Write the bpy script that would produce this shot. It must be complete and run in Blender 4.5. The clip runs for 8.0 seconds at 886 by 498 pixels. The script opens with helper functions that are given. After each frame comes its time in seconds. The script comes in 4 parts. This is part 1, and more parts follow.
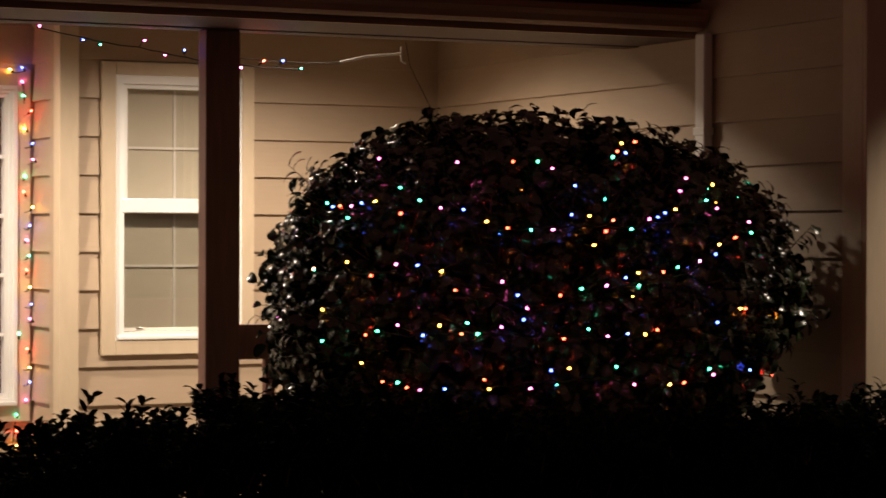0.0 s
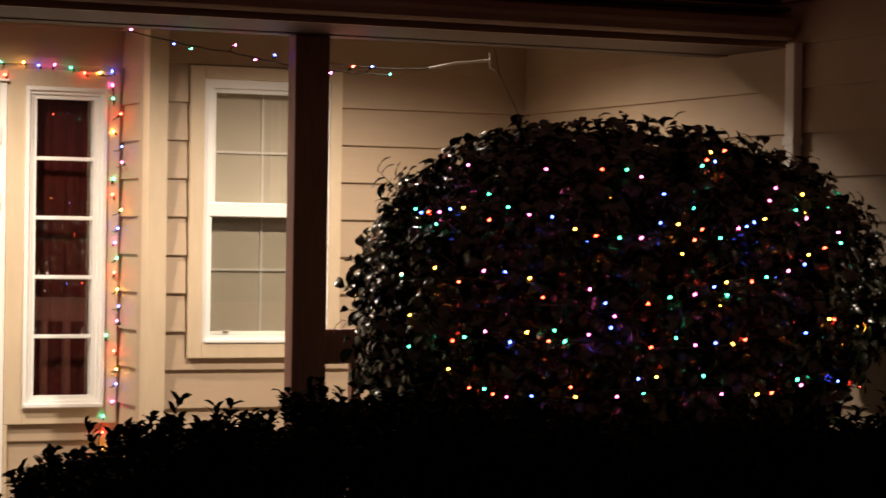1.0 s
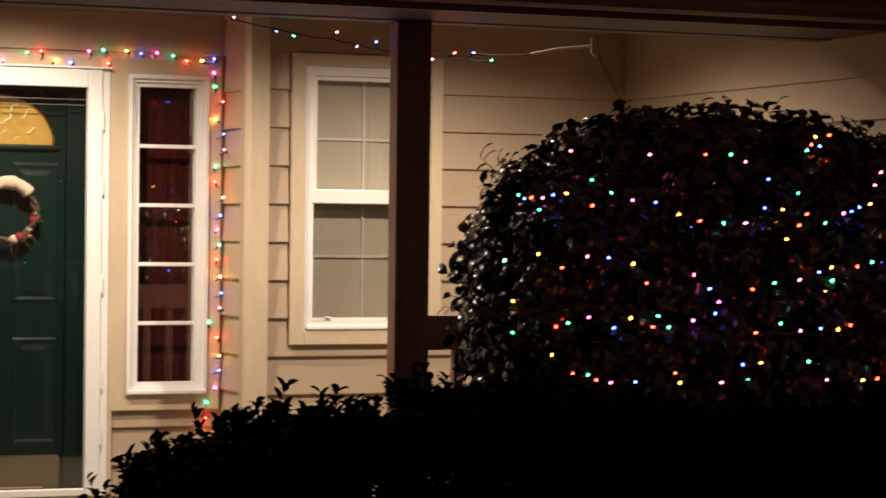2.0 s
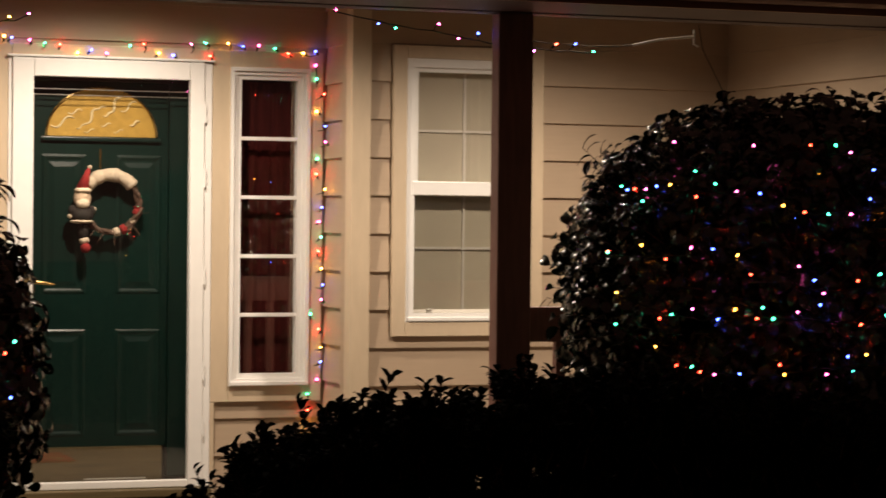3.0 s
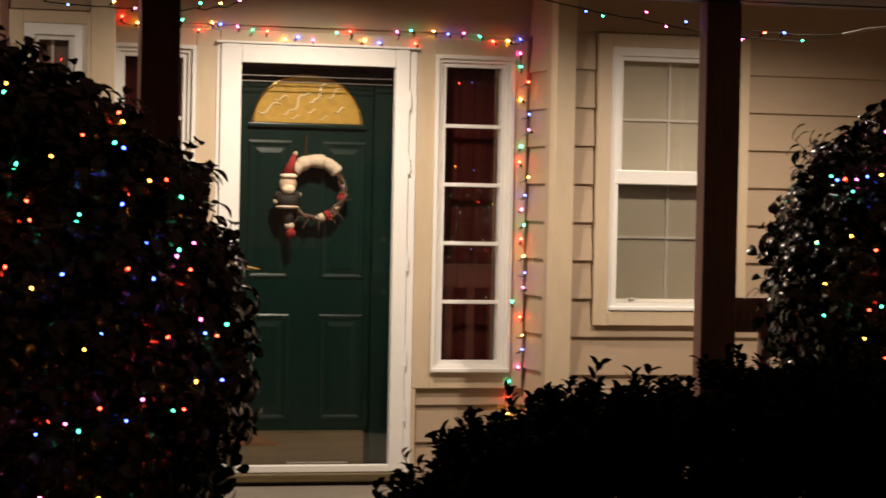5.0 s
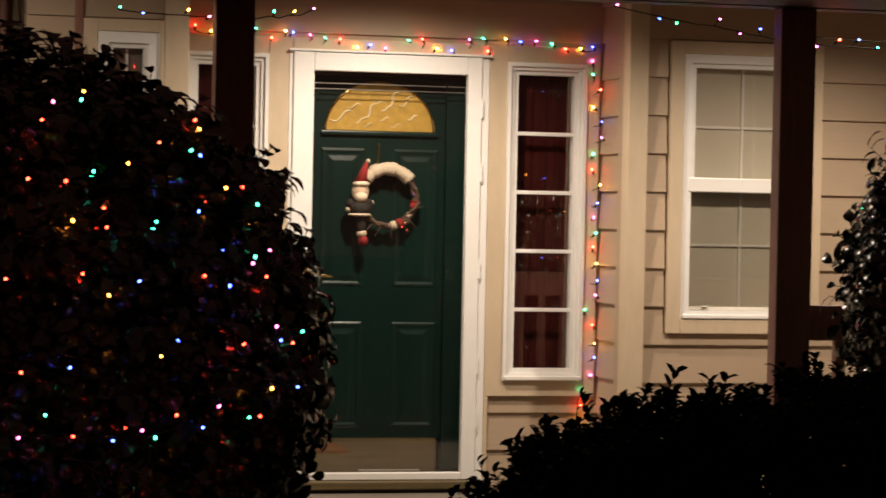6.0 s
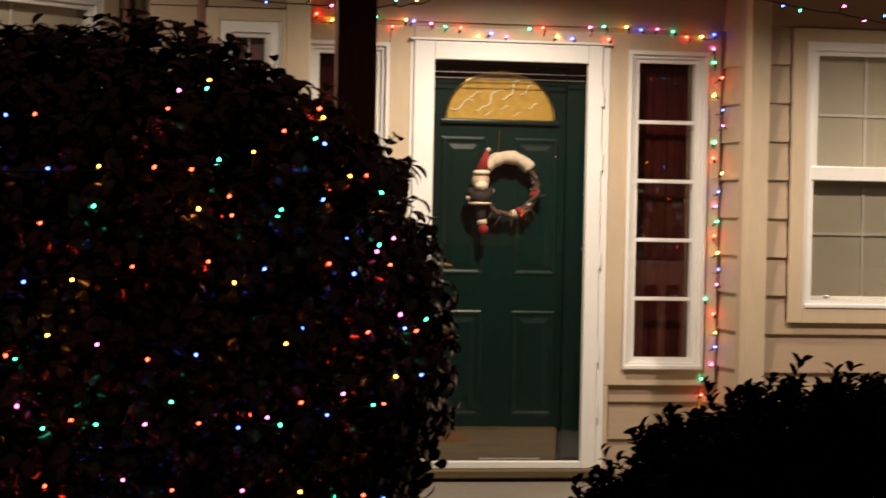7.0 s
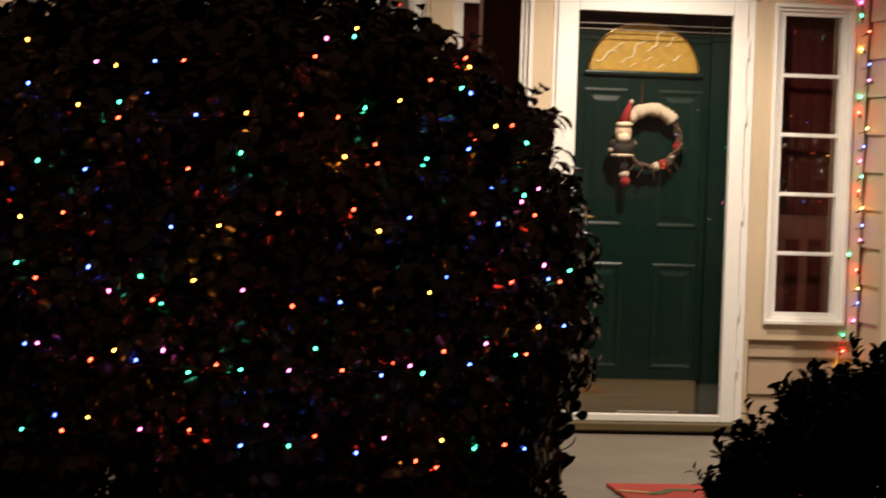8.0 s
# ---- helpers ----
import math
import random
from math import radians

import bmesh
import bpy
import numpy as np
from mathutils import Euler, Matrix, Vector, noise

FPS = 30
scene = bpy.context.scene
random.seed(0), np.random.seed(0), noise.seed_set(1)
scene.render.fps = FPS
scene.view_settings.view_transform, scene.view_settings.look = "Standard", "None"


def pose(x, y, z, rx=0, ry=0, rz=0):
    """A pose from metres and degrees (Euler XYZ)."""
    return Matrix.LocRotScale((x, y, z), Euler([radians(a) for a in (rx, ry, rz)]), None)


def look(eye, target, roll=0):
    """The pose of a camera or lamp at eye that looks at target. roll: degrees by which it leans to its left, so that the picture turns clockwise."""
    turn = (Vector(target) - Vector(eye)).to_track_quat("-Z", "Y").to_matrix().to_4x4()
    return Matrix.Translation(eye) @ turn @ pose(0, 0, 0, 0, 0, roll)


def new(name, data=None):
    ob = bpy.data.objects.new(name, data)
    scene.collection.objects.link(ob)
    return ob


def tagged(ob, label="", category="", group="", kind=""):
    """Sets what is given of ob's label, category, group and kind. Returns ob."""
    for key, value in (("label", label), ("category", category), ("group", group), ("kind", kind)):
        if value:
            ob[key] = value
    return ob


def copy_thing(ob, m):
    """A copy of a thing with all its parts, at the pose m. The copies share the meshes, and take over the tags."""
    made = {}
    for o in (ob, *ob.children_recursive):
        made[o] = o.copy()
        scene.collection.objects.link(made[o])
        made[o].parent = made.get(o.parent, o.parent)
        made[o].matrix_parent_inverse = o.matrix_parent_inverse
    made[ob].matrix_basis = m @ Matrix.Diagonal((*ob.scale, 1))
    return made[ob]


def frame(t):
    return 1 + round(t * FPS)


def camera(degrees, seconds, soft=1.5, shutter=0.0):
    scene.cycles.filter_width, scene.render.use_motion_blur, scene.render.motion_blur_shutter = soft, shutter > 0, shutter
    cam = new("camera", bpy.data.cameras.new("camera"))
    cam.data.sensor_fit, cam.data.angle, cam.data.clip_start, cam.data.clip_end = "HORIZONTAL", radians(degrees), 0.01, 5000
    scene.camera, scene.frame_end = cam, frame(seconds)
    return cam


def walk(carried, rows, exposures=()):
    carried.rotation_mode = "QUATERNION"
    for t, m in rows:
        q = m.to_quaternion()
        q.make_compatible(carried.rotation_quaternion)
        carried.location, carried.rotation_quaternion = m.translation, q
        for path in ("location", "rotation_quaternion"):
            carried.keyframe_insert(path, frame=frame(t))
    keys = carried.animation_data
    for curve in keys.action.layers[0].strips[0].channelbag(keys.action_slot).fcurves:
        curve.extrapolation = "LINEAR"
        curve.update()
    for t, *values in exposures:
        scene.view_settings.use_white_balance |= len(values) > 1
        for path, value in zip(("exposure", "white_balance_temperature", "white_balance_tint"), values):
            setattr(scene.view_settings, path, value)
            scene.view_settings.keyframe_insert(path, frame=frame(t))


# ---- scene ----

# ---- camera and its path: it stands by the street and turns to its left ----
cam = camera(20.78, 8.0, soft=1.6, shutter=0.6)
ROWS = [
    (0.0, -0.5416, -0.7117, 1.3683, -26.326, -0.306, 0.164),
    (0.5, -0.5524, -0.7081, 1.3666, -25.330, -0.179, 0.406),
    (1.0, -0.5632, -0.7045, 1.3649, -24.397, -0.147, 0.823),
    (1.5, -0.5740, -0.7009, 1.3632, -23.282, -0.322, 0.814),
    (3.0, -0.6063, -0.6901, 1.3582, -19.832, -0.689, 0.585),
    (3.5, -0.6171, -0.6866, 1.3565, -18.822, -0.792, 0.717),
    (4.0, -0.6278, -0.6830, 1.3548, -17.997, -0.929, 0.596),
    (4.5, -0.6386, -0.6794, 1.3531, -16.717, -1.147, 1.196),
    (5.0, -0.6494, -0.6758, 1.3514, -15.256, -1.010, 1.145),
    (6.3, -0.6774, -0.6665, 1.3470, -12.879, -0.861, 1.242),
    (6.5, -0.6817, -0.6650, 1.3463, -12.193, -0.921, 1.286),
    (7.0, -0.6925, -0.6614, 1.3446, -10.918, -1.154, 1.156),
    (7.5, -0.7033, -0.6579, 1.3429, -9.247, -1.676, 1.549),
    (8.0, -0.7140, -0.6543, 1.3413, -7.718, -2.398, 1.885),
]


def aim(x, y, z, yaw, pitch, roll):
    a, b = radians(yaw), radians(pitch)
    return look((x, y, z), (x - math.sin(a) * math.cos(b), y + math.cos(a) * math.cos(b), z + math.sin(b)), roll)


walk(cam, [(t, aim(*row)) for t, *row in ROWS], [(0.0, 0.60), (1.5, 0.48), (3.0, 0.05), (5.0, -0.02), (7.5, 0.0), (8.0, 0.12)])

# ---- night sky and lamps ----
world = bpy.data.worlds.new("night")
scene.world = world
world.use_nodes = True
world.node_tree.nodes["Background"].inputs["Color"].default_value = (1.0, 0.40, 0.30, 1)
world.node_tree.nodes["Background"].inputs["Strength"].default_value = 0.035


def downlight(name, place, power, colour, degrees, blend=0.85):
    data = bpy.data.lights.new(name, "SPOT")
    data.energy, data.color, data.shadow_soft_size = power, colour, 0.05
    data.spot_size, data.spot_blend = radians(degrees), blend
    ob = new(name, data)
    ob.location = place
    return ob


WARM = (1.0, 0.81, 0.64)
downlight("porch_downlight", (1.75, 9.74, 2.64), 222.0, WARM, 147)
downlight("porch_downlight", (3.60, 9.02, 2.47), 170.0, WARM, 158)
downlight("porch_downlight", (-0.60, 8.75, 2.68), 62.0, WARM, 172, 0.35)
downlight("garage_downlight", (5.75, 6.22, 2.55), 150.0, WARM, 106)

# ---- materials ----


def material(name, colour, rough=0.6, metal=0.0, grain=0.0, scale=(1, 1, 1), bump=0.0, stain=0.0, spec=0.5, coat=0.0, emit=None, piece=0.0):
    """A surface with fine grain, wide stains and a little relief, all in world-size units."""
    m = bpy.data.materials.new(name)
    m.use_nodes = True
    nt = m.node_tree
    p = nt.nodes["Principled BSDF"]
    p.inputs["Base Color"].default_value = (*colour, 1)
    p.inputs["Roughness"].default_value, p.inputs["Metallic"].default_value = rough, metal
    p.inputs["Specular IOR Level"].default_value = spec
    p.inputs["Coat Weight"].default_value = coat
    if emit:
        p.inputs["Emission Color"].default_value = (*emit[0], 1)
        p.inputs["Emission Strength"].default_value = emit[1]
    if not (grain or bump or stain or piece):
        return m
    at = nt.nodes.new("ShaderNodeNewGeometry")
    stretch = nt.nodes.new("ShaderNodeMapping")
    stretch.inputs["Scale"].default_value = scale
    nt.links.new(at.outputs["Position"], stretch.inputs["Vector"])
    fine = nt.nodes.new("ShaderNodeTexNoise")
    fine.inputs["Scale"].default_value, fine.inputs["Detail"].default_value = 1.0, 6
    nt.links.new(stretch.outputs["Vector"], fine.inputs["Vector"])
    wide = nt.nodes.new("ShaderNodeTexNoise")
    wide.inputs["Scale"].default_value, wide.inputs["Detail"].default_value = 2.3, 4
    nt.links.new(at.outputs["Position"], wide.inputs["Vector"])

    def spread(socket, amount):
        r = nt.nodes.new("ShaderNodeMapRange")
        r.inputs["From Min"].default_value, r.inputs["From Max"].default_value = 0.25, 0.75
        r.inputs["To Min"].default_value, r.inputs["To Max"].default_value = 1 - amount, 1 + amount
        nt.links.new(socket, r.inputs["Value"])
        return r.outputs["Result"]

    def times(a, b):
        n = nt.nodes.new("ShaderNodeMath")
        n.operation = "MULTIPLY"
        nt.links.new(a, n.inputs[0])
        nt.links.new(b, n.inputs[1])
        return n.outputs[0]

    value = times(spread(fine.outputs["Fac"], grain), spread(wide.outputs["Fac"], stain))
    if piece:
        info = nt.nodes.new("ShaderNodeObjectInfo")
        value = times(value, spread(info.outputs["Random"], piece))
    tint = nt.nodes.new("ShaderNodeVectorMath")
    tint.operation = "SCALE"
    tint.inputs[0].default_value = colour
    nt.links.new(value, tint.inputs["Scale"])
    nt.links.new(tint.outputs["Vector"], p.inputs["Base Color"])
    if bump:
        b = nt.nodes.new("ShaderNodeBump")
        b.inputs["Strength"].default_value, b.inputs["Distance"].default_value = 1.0, bump
        nt.links.new(fine.outputs["Fac"], b.inputs["Height"])
        nt.links.new(b.outputs["Normal"], p.inputs["Normal"])
    return m


def glazing(name, gloss=1.0, tint=(1, 1, 1), rough=0.02):
    m = bpy.data.materials.new(name)
    m.use_nodes = True
    nt = m.node_tree
    nt.nodes.remove(nt.nodes["Principled BSDF"])
    clear, shine, mix = (nt.nodes.new("ShaderNode" + k) for k in ("BsdfTransparent", "BsdfGlossy", "MixShader"))
    clear.inputs["Color"].default_value = (*tint, 1)
    shine.inputs["Roughness"].default_value = rough
    shine.inputs["Color"].default_value = (gloss, gloss, gloss, 1)
    facing = nt.nodes.new("ShaderNodeLayerWeight")
    facing.inputs["Blend"].default_value = 0.5
    power, lift = nt.nodes.new("ShaderNodeMath"), nt.nodes.new("ShaderNodeMath")
    power.operation, power.inputs[1].default_value = "POWER", 5.0
    lift.operation, lift.inputs[1].default_value, lift.inputs[2].default_value = "MULTIPLY_ADD", 0.48, 0.075
    nt.links.new(facing.outputs["Facing"], power.inputs[0])
    nt.links.new(power.outputs[0], lift.inputs[0])
    nt.links.new(lift.outputs[0], mix.inputs["Fac"])
    nt.links.new(clear.outputs[0], mix.inputs[1])
    nt.links.new(shine.outputs[0], mix.inputs[2])
    nt.links.new(mix.outputs[0], nt.nodes["Material Output"].inputs["Surface"])
    return m


SIDING = material("siding_paint", (0.40, 0.306, 0.213), 0.62, grain=0.03, scale=(5, 5, 70), bump=0.0006, stain=0.07, piece=0.04)
TRIM = material("trim_paint", (0.55, 0.447, 0.315), 0.55, grain=0.05, scale=(30, 30, 8), bump=0.0006, stain=0.06)
WHITE = material("white_vinyl", (0.80, 0.80, 0.775), 0.38, grain=0.02, scale=(20, 20, 20), stain=0.04)
MUNTIN = material("muntin_paint", (0.66, 0.63, 0.56), 0.5, stain=0.05)
BROWN = material("brown_paint", (0.21, 0.100, 0.072), 0.6, grain=0.2, scale=(60, 60, 6), bump=0.0008, stain=0.2)
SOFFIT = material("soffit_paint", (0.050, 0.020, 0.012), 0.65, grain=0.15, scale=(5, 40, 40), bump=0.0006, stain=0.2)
FASCIA = material("fascia_paint", (0.27, 0.155, 0.10), 0.6, grain=0.12, scale=(4, 60, 60), bump=0.0006, stain=0.18)
GREEN = material("green_door_paint", (0.0033, 0.0190, 0.0142), 0.32, grain=0.12, scale=(50, 50, 5), bump=0.0003, stain=0.12)
GLASS = glazing("window_glass")
SCREEN = glazing("insect_screen", 0.15, (0.97, 0.97, 0.96), 0.5)
BLIND = material("blind_cloth", (0.50, 0.455, 0.35), 0.8, grain=0.02, scale=(60, 60, 60), stain=0.05)
CURTAIN = material("red_curtain", (0.042, 0.0058, 0.0052), 0.95, grain=0.2, scale=(60, 10, 4), stain=0.25, spec=0.1)
GOLD = material("amber_glass", (0.52, 0.33, 0.07), 0.35, grain=0.16, scale=(26, 26, 26), bump=0.002, stain=0.12)
BEVEL = material("bevel_glint_glass", (0.85, 0.72, 0.42), 0.12, spec=1.0, coat=1.0)
BRASS = material("brass", (0.62, 0.44, 0.17), 0.25, metal=1.0, grain=0.1, scale=(60, 60, 60))
OAK = material("oak_threshold", (0.112, 0.082, 0.036), 0.45, grain=0.25, scale=(4, 60, 60), bump=0.0005, stain=0.2)
CONCRETE = material("porch_concrete", (0.150, 0.132, 0.105), 0.8, grain=0.12, scale=(45, 45, 45), bump=0.001, stain=0.16)
CEILING = material("ceiling_paint", (0.38, 0.29, 0.20), 0.7, grain=0.04, scale=(20, 20, 20), stain=0.05)
SHINGLE = material("roof_shingles", (0.035, 0.032, 0.03), 0.85, grain=0.35, scale=(25, 25, 25), bump=0.004, stain=0.3)
SOIL = material("ground_soil", (0.06, 0.055, 0.035), 0.9, grain=0.4, scale=(14, 14, 14), bump=0.01, stain=0.4)
ROOM = material("dark_room", (0.05, 0.035, 0.03), 0.9, stain=0.2)
WIRE = material("green_wire", (0.012, 0.022, 0.012), 0.85, spec=0.08)
CORD = material("pale_cord", (0.66, 0.60, 0.50), 0.5, grain=0.2, scale=(200, 200, 200))
STEEL = material("steel_wire", (0.6, 0.58, 0.52), 0.35, metal=1.0)
LEAF = material("camellia_leaf", (0.019, 0.034, 0.013), 0.23, grain=0.35, scale=(40, 40, 40), stain=0.3, spec=0.9)
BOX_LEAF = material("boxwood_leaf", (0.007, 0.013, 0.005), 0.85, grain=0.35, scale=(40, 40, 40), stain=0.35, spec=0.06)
GRASS = material("dry_grass", (0.16, 0.11, 0.06), 0.8, grain=0.3, scale=(50, 50, 8))
BARK = material("bark", (0.07, 0.05, 0.035), 0.85, grain=0.4, scale=(60, 60, 12), bump=0.003, stain=0.3)
VINE = material("vine_twigs", (0.095, 0.058, 0.037), 0.8, grain=0.35, scale=(70, 70, 70), bump=0.002)
FLEECE = material("cream_fleece", (0.62, 0.52, 0.38), 0.95, grain=0.2, scale=(90, 90, 90), bump=0.004)
RED_CLOTH = material("red_felt", (0.28, 0.02, 0.018), 0.9, grain=0.2, scale=(90, 90, 90))
DARK_CLOTH = material("dark_felt", (0.020, 0.016, 0.012), 0.9, grain=0.2, scale=(90, 90, 90))
SKIN_CLOTH = material("pale_felt", (0.58, 0.44, 0.30), 0.9)
MAT_RED = material("red_mat_pile", (0.33, 0.035, 0.022), 0.95, grain=0.3, scale=(120, 120, 120), bump=0.003, stain=0.2)
MAT_GREEN = material("green_mat_pile", (0.06, 0.10, 0.03), 0.95, grain=0.3, scale=(120, 120, 120), bump=0.003)
MAT_TAN = material("tan_mat_pile", (0.34, 0.22, 0.08), 0.95, grain=0.3, scale=(120, 120, 120), bump=0.003)
HUES = {"red": (1.0, 0.020, 0.010), "green": (0.03, 0.72, 0.34), "pink": (1.0, 0.085, 0.40), "blue": (0.04, 0.075, 1.0), "yellow": (1.0, 0.42, 0.045)}
GLOW = {"red": 140.0, "green": 40.0, "pink": 40.0, "blue": 44.0, "yellow": 90.0}
LIT = {k: material(k + "_bulb", c, 0.3, emit=(c, GLOW[k])) for k, c in HUES.items()}
SMALL_HUES = {"red": (1.0, 0.040, 0.018), "green": (0.05, 0.76, 0.38), "pink": (1.0, 0.11, 0.40), "blue": (0.06, 0.11, 1.0), "yellow": (1.0, 0.31, 0.035)}
SMALL_GLOW = {"red": 20.0, "green": 12.0, "pink": 13.0, "blue": 15.0, "yellow": 19.0}
DIM = {k: material(k + "_small_bulb", c, 0.3, emit=(c, SMALL_GLOW[k])) for k, c in SMALL_HUES.items()}

# ---- helpers for meshes ----


def part(name, bm, mat, parent=None, label="", smooth=False):
    me = bpy.data.meshes.new(name)
    bm.to_mesh(me)
    bm.free()
    for m in mat if isinstance(mat, (list, tuple)) else (mat,):
        me.materials.append(m)
    if smooth:
        for f in me.polygons:
            f.use_smooth = True
    ob = new(name, me)
    ob.parent = parent
    if label:
        ob["label"] = label
    return ob


def thing(name, label, category, group="", kind=""):
    return tagged(new(name), label, category, group, kind)


def box(bm, x0, x1, y0, y1, z0, z1, bevel=0.0):
    made = bmesh.ops.create_cube(bm, size=1, matrix=Matrix.Translation(((x0 + x1) / 2, (y0 + y1) / 2, (z0 + z1) / 2)) @ Matrix.Diagonal((x1 - x0, y1 - y0, z1 - z0, 1)))
    if bevel:
        edges = list({e for v in made["verts"] for e in v.link_edges})
        bmesh.ops.bevel(bm, geom=edges, offset=bevel, segments=2, affect="EDGES", profile=0.5)
    return bm


def boxed(name, mat, parent, x0, x1, y0, y1, z0, z1, bevel=0.0, label=""):
    return part(name, box(bmesh.new(), x0, x1, y0, y1, z0, z1, bevel), mat, parent, label)


def ring(bm, x0, x1, z0, z1, w, y0, y1):
    """A rectangular frame of bars of width w, between the planes y0 and y1."""
    box(bm, x0, x0 + w, y0, y1, z0, z1)
    box(bm, x1 - w, x1, y0, y1, z0, z1)
    box(bm, x0 + w, x1 - w, y0, y1, z1 - w, z1)
    box(bm, x0 + w, x1 - w, y0, y1, z0, z0 + w)
    return bm


def tube(bm, points, radius, sides=5):
    """A thin round bar along points."""
    rings = []
    for i, p in enumerate(points):
        a, b = points[max(i - 1, 0)], points[min(i + 1, len(points) - 1)]
        d = (Vector(b) - Vector(a)).normalized()
        u = d.cross(Vector((0.31, 0.52, 0.79))).normalized()
        v = d.cross(u)
        r = radius[i] if isinstance(radius, (list, tuple)) else radius
        rings.append([bm.verts.new(Vector(p) + r * (math.cos(k * 2 * math.pi / sides) * u + math.sin(k * 2 * math.pi / sides) * v)) for k in range(sides)])
    for a, b in zip(rings, rings[1:]):
        for k in range(sides):
            bm.faces.new((a[k], a[(k + 1) % sides], b[(k + 1) % sides], b[k]))
    bm.faces.new(rings[0][::-1])
    bm.faces.new(rings[-1])
    return bm


# ---- the house: levels and planes ----
PORCH, GROUND = 0.0, -0.20
DOOR_Y, WALL_Y, SIDE_X, GARAGE_Y = 10.70, 10.24, 4.85, 6.65
CEIL_Z, TOP_Z = 2.74, 3.3
RIGHT_X, LEFT_X, END_X = 2.872, 0.762, 0.05
COURSE, FIRST = 0.1815, 2.016


def wall(name, label, along, a0, a1, face, back, holes):
    """A wall with openings: along is the axis of its length; holes are (a0, a1, z0, z1)."""
    bm = bmesh.new()
    cuts = sorted({a0, a1, *(v for h in holes for v in h[:2])})
    for p, q in zip(cuts, cuts[1:]):
        zs = sorted((h[2], h[3]) for h in holes if h[0] <= p and q <= h[1])
        low = GROUND
        for z0, z1 in (*zs, (TOP_Z, TOP_Z)):
            if z0 > low:
                lo, hi = min(face, back), max(face, back)
                if along == "x":
                    box(bm, p, q, lo, hi, low, z0)
                else:
                    box(bm, lo, hi, p, q, low, z0)
            low = z1
    return tagged(part(name, bm, SIDING), label, "wall", kind="structure")


def cladding(parent, along, a0, a1, face, out, holes=(), top=CEIL_Z, bottom=0.02):
    """Lapped boards on a wall face; each leans out at its foot. out: the sign of the side they stand on."""
    z = FIRST - 12 * COURSE
    while z < top:
        cuts = sorted({a0, a1, *(v for h in holes for v in h[:2] if a0 < v < a1)})
        runs = []
        for p, q in zip(cuts, cuts[1:]):
            lo, hi = max(z, bottom), min(z + COURSE + 0.02, top)
            for h in holes:
                if h[0] <= p + 1e-6 and q <= h[1] + 1e-6:
                    if h[2] <= lo and hi <= h[3]:
                        hi = lo
                    elif h[2] <= lo < h[3]:
                        lo = h[3]
                    elif lo < h[2] < hi:
                        hi = h[2]
            if hi - lo > 0.01:
                if runs and runs[-1][1] == p and runs[-1][2:] == (lo, hi):
                    runs[-1] = (runs[-1][0], q, lo, hi)
                else:
                    runs.append((p, q, lo, hi))
        for p, q, lo, hi in runs:
            bm = bmesh.new()
            shape = []
            for s in (p, q):
                for h, d in ((lo, 0.0), (hi, 0.0), (hi, 0.018 - 0.016 * (hi - z) / (COURSE + 0.02)), (lo, 0.018 - 0.016 * (lo - z) / (COURSE + 0.02))):
                    y = face + out * d
                    shape.append(bm.verts.new((s, y, h) if along == "x" else (y, s, h)))
            a, b = shape[:4], shape[4:]
            for k in range(4):
                bm.faces.new((a[k], a[(k + 1) % 4], b[(k + 1) % 4], b[k]))
            bm.faces.new(a[::-1])
            bm.faces.new(b)
            bmesh.ops.recalc_face_normals(bm, faces=bm.faces)
            part("siding_board", bm, SIDING, parent)
        z += COURSE


# openings: x0, x1, z0, z1
WINDOW = (3.136, 3.776, 0.868, 2.129)
WINDOW_TRIM = (3.068, 3.838, 0.800, 2.190)
SMALL = (0.363, 0.643, 0.95, 2.135)
SMALL_TRIM = (0.300, 0.662, 0.87, 2.190)
FAR = (-1.26, -0.235, 0.85, 2.24)
FAR_TRIM = (-1.34, -0.13, 0.77, 2.31)
LIGHT_R, LIGHT_L = (2.394, 2.795, 0.541, 2.090), (0.827, 1.219, 0.541, 2.090)
ENTRY = (1.336, 2.302, 0.0, 2.105)

ground = tagged(part("ground", box(bmesh.new(), -60, 60, -60, 60, GROUND - 0.2, GROUND), SOIL), "dark garden soil in front of the porch", "ground", kind="structure")
bm = box(bmesh.new(), -3.0, SIDE_X, 8.12, 10.9, GROUND, PORCH, 0.012)
tagged(part("floor", bm, CONCRETE), "bare grey concrete porch floor", "floor", kind="structure")

wall_door = wall("wall_north", "beige lap-sided wall round the front door", "x", LEFT_X, RIGHT_X + 0.06, DOOR_Y + 0.02, DOOR_Y + 0.16, [ENTRY, LIGHT_L, LIGHT_R])
wall_window = wall("wall_window", "beige lap-sided wall with a sash window", "x", RIGHT_X, SIDE_X + 0.15, WALL_Y, WALL_Y + 0.16, [WINDOW])
wall_recess = wall("wall_recess", "short beige lap-sided return wall beside the door", "y", WALL_Y + 0.16, DOOR_Y + 0.16, RIGHT_X + 0.02, RIGHT_X + 0.16, [])
wall_small = wall("wall_small", "narrow beige lap-sided wall with a small window", "x", END_X, LEFT_X, WALL_Y, WALL_Y + 0.16, [SMALL])
wall_recess_left = wall("wall_recess_left", "short beige return wall on the far side of the door", "y", WALL_Y + 0.16, DOOR_Y + 0.16, LEFT_X - 0.16, LEFT_X, [])
wall_far = wall("wall_far", "dim beige lap-sided wall with a white window", "x", -2.2, END_X + 0.16, DOOR_Y + 0.02, DOOR_Y + 0.16, [FAR])
